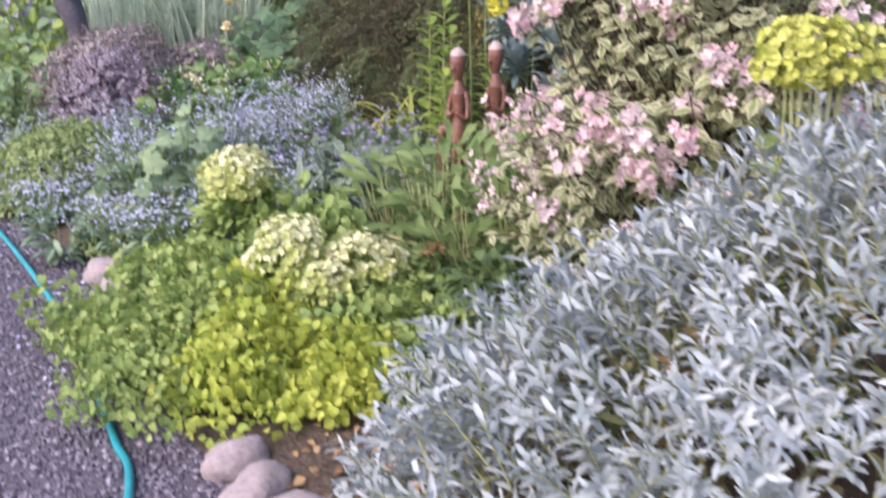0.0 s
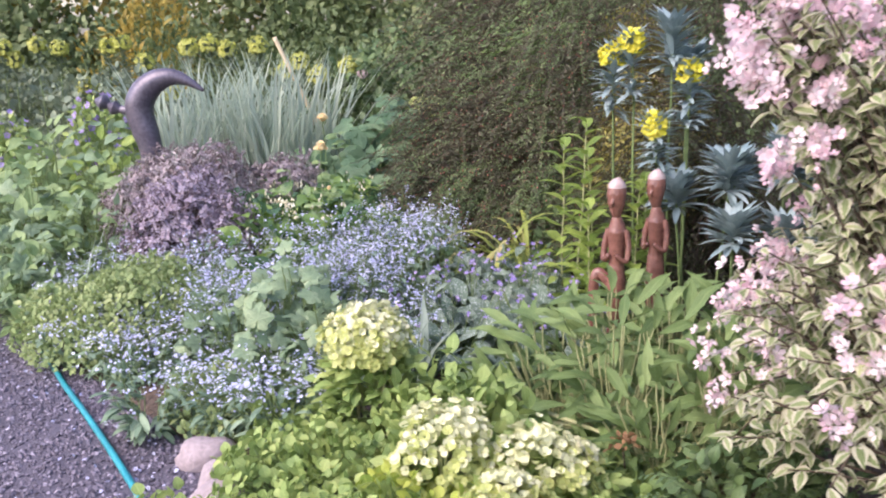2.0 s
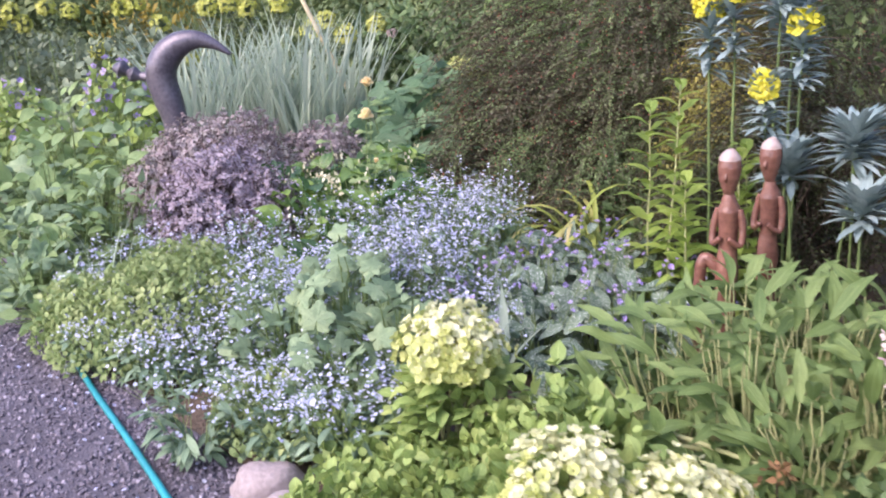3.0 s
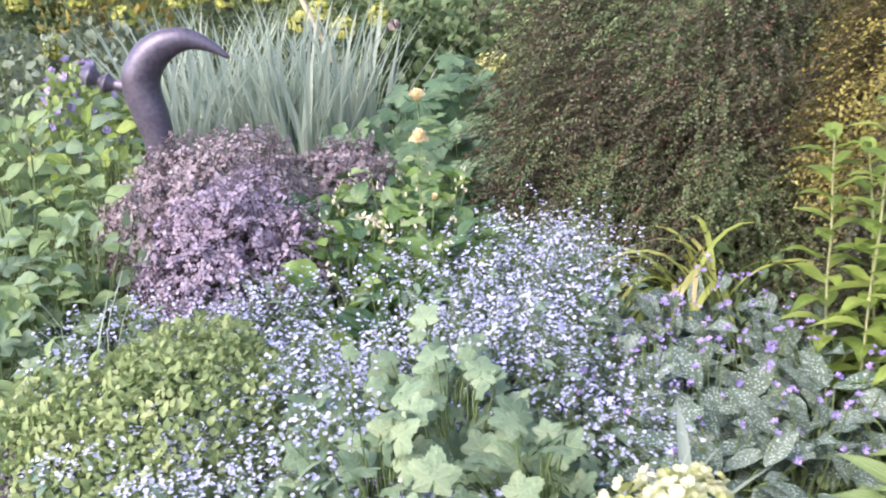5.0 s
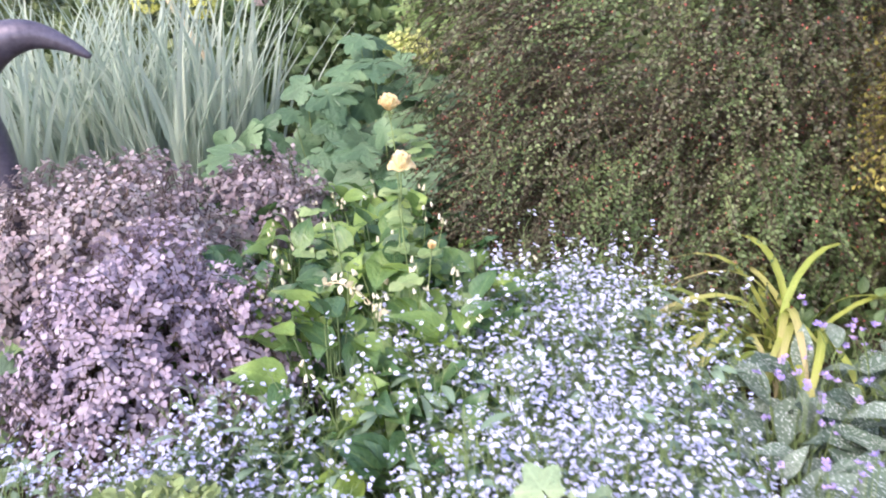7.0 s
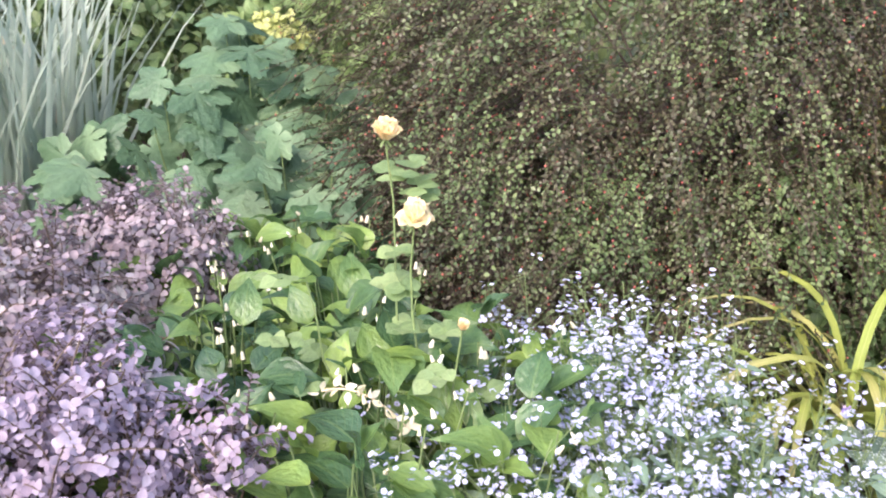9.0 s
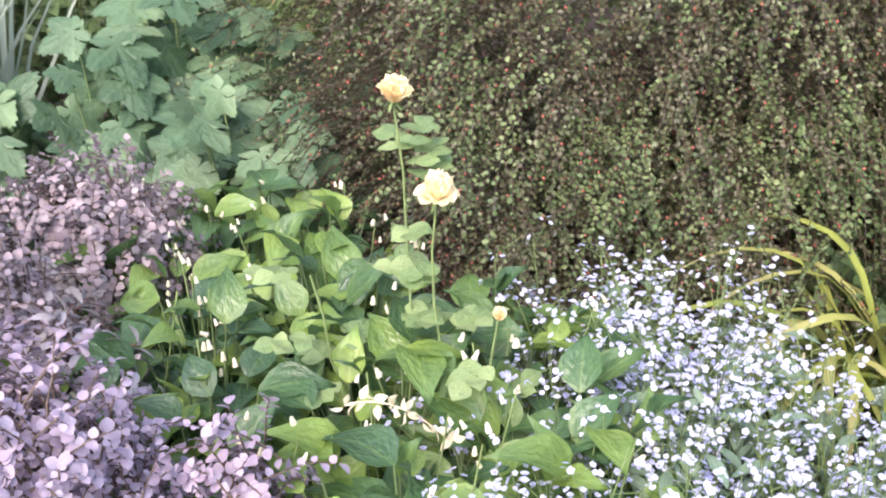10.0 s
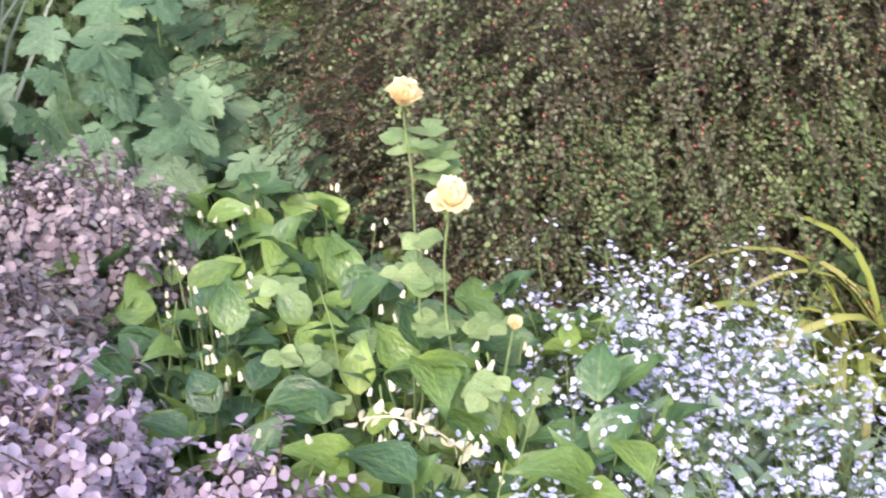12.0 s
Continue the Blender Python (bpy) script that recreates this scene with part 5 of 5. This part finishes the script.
# ---- behind the purple shrub ----


def bird_sculpture():
    t0 = (-2.27, 6.42, 0.02)
    body = sweep([(0.0, 0, 0.0), (0.0, 0, 0.4), (0.0, 0, 0.55), (-0.02, 0, 0.65), (-0.045, 0, 0.75), (-0.04, 0, 0.83), (0.005, 0, 0.9), (0.08, -0.01, 0.948), (0.17, -0.02, 0.962), (0.255, -0.03, 0.935), (0.335, -0.035, 0.885)],
                 [0.065, 0.06, 0.064, 0.074, 0.078, 0.08, 0.076, 0.062, 0.044, 0.026, 0.008], 18)
    tail = sweep([(-0.05, 0.02, 0.74), (-0.12, 0.02, 0.775), (-0.165, 0.02, 0.785), (-0.2, 0.02, 0.795), (-0.228, 0.02, 0.808), (-0.262, 0.02, 0.825), (-0.305, 0.02, 0.835)], [0.03, 0.03, 0.022, 0.044, 0.022, 0.048, 0.012], 14)
    ob = new("bird_sculpture", raw_mesh("bird_sculpture", *merged(body, tail), mat=MAT["bronze"]))
    ob.location = t0
    tagged(ob, "dark bronze abstract curved bird sculpture behind purple shrub", "sculpture")


bird_sculpture()

for i, (x, y) in enumerate([(-2.5, 7.7), (-2.15, 7.9), (-1.85, 7.75), (-1.62, 8.0), (-2.35, 8.15), (-1.95, 8.3)]):
    strap_clump(x, y, 95, 1.06, "blade", "dense clump of upright grey-green iris blades", "iris_clump", strip([0.01, 0.012, 0.013, 0.011, 0.008, 0.005, 0.0], 0.4, 0.16), 0.16, 0.18, "iris")

cane = new("bamboo_cane", raw_mesh("bamboo_cane", *sweep([(-1.42, 8.35, 0.0), (-1.73, 8.35, 0.7), (-1.94, 8.35, 1.17)], 0.016, 8), mat=MAT["cane"]))
tagged(cane, "leaning pale bamboo cane stuck in the iris clump", "cane")

for i, (x, y, h, n) in enumerate([(-1.22, 7.35, 0.68, 34), (-0.98, 7.5, 0.84, 38), (-1.35, 7.0, 0.42, 22), (-1.0, 7.1, 0.5, 26), (-0.75, 7.2, 0.6, 30), (-1.0, 6.85, 0.5, 30), (-1.5, 7.3, 0.5, 24), (-0.8, 7.45, 0.62, 30)]):
    clump("lobed_seedling", (x, y), (0.27, 0.25, h), n + 2, MAPLE, "maple", 0.14, "leafy perennial with large toothed lobed green leaves", "perennial", seed=80 + i, lift=-0.5, flat=0.9, group="lobed-leaf perennials", depth=0.5, facing=(-0.15, -0.7, 0.65), pull=(-0.1, -0.6, 0))
hellebore((-0.8, 7.65), 0.74, 0.13, 120, "lime", "lime-flowered spurge behind lobed leaves")

# left-hand border plants
for i, (x, y, h, mat, tpl, s, lab, cat) in enumerate([
        (-2.65, 5.75, 0.52, "lance", BROAD, 0.12, "leafy perennial with broad fresh green leaves", "perennial"), (-2.75, 6.25, 0.7, "lance", BROAD, 0.12, "tall perennial with broad light green leaves", "perennial"),
        (-2.45, 6.2, 0.62, "lance", BROAD, 0.11, "tall perennial with broad light green leaves", "perennial"), (-2.95, 6.05, 0.45, "lobed", ROUNDLOBE, 0.075, "columbine with blue-green lobed leaves at the path", "columbine"),
        (-2.62, 5.45, 0.36, "lobed", ROUNDLOBE, 0.075, "columbine with blue-green lobed leaves at the path", "columbine"), (-2.4, 5.25, 0.3, "lance", BROAD, 0.1, "leafy perennial with broad fresh green leaves", "perennial"),
        (-3.3, 6.7, 0.5, "lance", BROAD, 0.13, "leafy perennial with broad fresh green leaves", "perennial"), (-3.1, 6.9, 0.66, "lance", OVATE, 0.13, "leafy perennial with pointed green leaves", "perennial"),
        (-2.42, 4.98, 0.24, "lobed", ROUNDLOBE, 0.06, "low columbine with blue-green lobed leaves at the path", "columbine"), (-2.6, 5.2, 0.3, "lance", OVATE, 0.09, "leafy perennial with pointed green leaves", "perennial"),
        (-2.2, 4.75, 0.2, "lance", OVATE, 0.07, "low leafy perennial with pointed green leaves", "perennial"), (-2.3, 5.45, 0.42, "lobed", BROAD, 0.1, "leafy perennial with broad pale green leaves", "perennial"), (-2.8, 7.0, 0.78, "lobed", BROAD, 0.12, "tall perennial with broad pale green leaves", "perennial"), (-2.6, 6.7, 0.76, "bright", BROAD, 0.11, "tall perennial with broad light green leaves", "perennial"),
        (-2.35, 5.65, 0.45, "lance", OVATE, 0.1, "leafy perennial with pointed green leaves", "perennial")]):
    clump("border_perennial", (x, y), (0.28, 0.27, h), 68, tpl, mat, s, lab, cat, seed=100 + i, lift=0.1, flat=0.6, group="border perennials", depth=0.55)
for i, (x, y, r, h) in enumerate([(-3.75, 7.4, 0.5, 0.62), (-4.6, 8.2, 0.6, 0.66), (-2.9, 7.35, 0.35, 0.7)]):
    m_ = mound("bellflower_bank", (x, y), (r, r * 0.8, h), 1500, OVATE, "fresh", 0.06, "bank of green leaves with violet-blue flowers", "perennial", seed=110 + i)
    q, o = dome(90, r * 0.9, r * 0.8, h * 1.12, 0.15, 110 + i, low=0.4, depth=0.12)
    single("flower", bloom(5, 0.7, 0.5), "violet", q, np.cross(jitter(o, 0.5), (0.2, 0.4, 0.9)), jitter(o, 0.5), rng.uniform(0.016, 0.028, len(q)), m_)

# ---- background planting ----
for i, (x, y, r, h, mat, n) in enumerate([(-0.9, 9.2, 0.9, 1.15, "dark", 3600), (-1.9, 10.2, 1.1, 1.1, "haze", 3600), (-0.2, 8.6, 0.7, 1.5, "mid", 2600), (-3.4, 9.6, 0.9, 0.95, "haze_grey", 3000), (-5.0, 10.2, 1.1, 1.1, "haze_grey", 3000),
                                          (-6.6, 11.2, 1.3, 1.5, "haze", 3000), (1.4, 9.0, 1.2, 2.2, "haze", 4000), (-4.2, 12.4, 1.4, 1.55, "haze", 3200), (-2.4, 12.6, 1.3, 1.5, "haze", 3200), (-0.5, 12.0, 1.4, 1.7, "haze", 3200),
                                          (-8.5, 12.5, 1.6, 1.7, "haze", 3000), (1.6, 5.2, 0.8, 1.9, "haze", 3200), (1.5, 3.9, 0.6, 1.5, "haze", 2600), (2.0, 2.6, 0.7, 1.6, "haze", 2200), (2.9, 7.2, 1.2, 2.4, "haze", 3000), (2.6, 4.6, 1.0, 2.2, "haze", 2600)]):
    mound("shrub", (x, y), (r, r * 0.8, h), n, OVATE, mat, 0.075 if y > 8 else 0.055, {"dark": "dark green leafy shrub behind the iris clump", "mid": "bright green leafy shrub behind the cotoneaster", "haze": "mixed green garden shrub at the back", "haze_grey": "grey-green rounded shrub at the back"}[mat],
          "shrub", lump=0.22, seed=130 + i, group="background shrubs", depth=0.4)
# its gold is painted backlight; the third hedge shrub below shares it
mound("golden_conifer", (-3.9, 11.2), (0.5, 0.45, 2.0), 1300, LANCE, "backlit_gold", 0.1, "far conifer with low backlight painted into its gold leaves", "conifer", lump=0.5, seed=150, lift=1.0)
for i, (x, y, r, h) in enumerate([(-9.5, 15.0, 1.8, 2.6), (-6.8, 14.6, 1.6, 2.2), (-5.2, 15.6, 1.5, 2.7), (-3.2, 14.8, 1.5, 2.1), (-1.5, 15.4, 1.6, 2.6), (0.3, 14.6, 1.6, 2.8), (2.2, 12.0, 1.6, 3.0)]):
    mound("hedge_shrub", (x, y), (r, r * 0.7, h), 6500, OVATE, "haze" if i != 2 else "backlit_gold", 0.14, "tall loose hedge shrub against bright sky", "shrub", lump=0.4, seed=180 + i, group="hedge shrubs", depth=0.75)
for i in range(24):
    x, y = -5.6 + 4.2 * ((i * 0.618) % 1), 8.9 + 0.9 * ((i * 0.381) % 1)
    spurge(x, y, rng.uniform(0.65, 1.1), 1, 170 + i, "haze_grey", 0.085, 0.1, "lime_far")
# pink rose behind the iris
t = mound("pink_rose_bush", (-1.35, 9.55), (0.5, 0.4, 0.85), 1200, OVATE, "dark", 0.06, "dark-leaved rose bush with one salmon-pink bloom", "rose", seed=151)
rb = joined(strip([0.2, 0.42, 0.56, 0.55, 0.36], 0.9, -0.35), np.tile((-0.05, -0.42, 0.8), (10, 1)) + rng.normal(0, 0.01, (10, 3)), unit(np.stack((np.cos(np.arange(10) * 2.4) * 0.5, np.sin(np.arange(10) * 2.4) * 0.5, np.ones(10)), 1)), np.tile((0, 1.0, 0.1), (10, 1)), 0.05)
part("rose_bloom", rb, "pink", t, "salmon-pink rose")


def tree(x, y, h, spread, mat, seed):
    t = thing("tree", x, y, -0.03, "garden tree with slender trunk and loose leafy crown", "tree", "background trees")
    g = np.random.default_rng(seed)
    trunk = [(0, 0, 0), (g.normal(0, 0.1), 0, h * 0.3), (g.normal(0, 0.2), g.normal(0, 0.2), h * 0.65), (g.normal(0, 0.3), 0, h)]
    part("trunk", sweep(trunk, [0.09, 0.07, 0.05, 0.015], 10), "bark", t)
    m = 26
    z = g.uniform(0.28, 0.95, m) * h
    a = g.uniform(0, 6.28, m)
    st = np.stack((np.zeros(m), np.zeros(m), z), 1)
    L = spread * (1.15 - z / h)
    en = st + np.stack((np.cos(a) * L, np.sin(a) * L, 0.25 * L + 0.2), 1)
    limbs = arcs(st, en, 0.1 * L, 6, 0.05)
    part("branchwork", tubes(limbs, 0.04, 0.01, 5), "bark", t)
    c = limbs[:, 2:].reshape(-1, 3)
    p = np.repeat(c, 42, 0) + g.normal(0, 0.3, (len(c) * 42, 3))
    part("crown", joined(OVATE, p, unit(g.normal(size=p.shape)), unit(g.normal(size=p.shape) + UP), 0.13 * g.uniform(0.7, 1.2, len(p))), mat, t)


for i, (x, y, h, s, mat) in enumerate([(-7.5, 16, 7, 2.6, "haze"), (-4.6, 17.5, 8, 2.8, "haze"), (-2.2, 16.2, 7, 2.4, "haze"), (0.6, 15.5, 7.5, 2.8, "haze"), (3.4, 13.0, 7, 2.8, "haze"), (-10.5, 15, 7, 2.8, "haze"), (-6.2, 20.0, 9, 3.0, "haze"), (-0.8, 20.0, 9, 3.0, "haze"), (5.5, 8.5, 7, 2.8, "haze"), (5.0, 3.5, 6.5, 2.6, "haze")]):
    tree(x, y, h, s, mat, 300 + i)

# dry reddish seed head beside the hellebores
t = thing("dry_seed_head", -0.01, 3.18, 0.02, "small dry reddish-brown seed head beside hellebores", "dry flower")
q, o = dome(60, 0.035, 0.03, 0.04, 0.2, 400, low=-0.6)
part("foliage", joined(OVATE, q + (0, 0, 0.16), jitter(o, 0.5), jitter(o, 0.5), rng.uniform(0.015, 0.028, len(q))), "litter", t)
part("stem", tubes(arcs([(0.02, 0.02, 0)], [(0, 0, 0.17)], [0], 5), 0.003, 0.002), "bark", t)
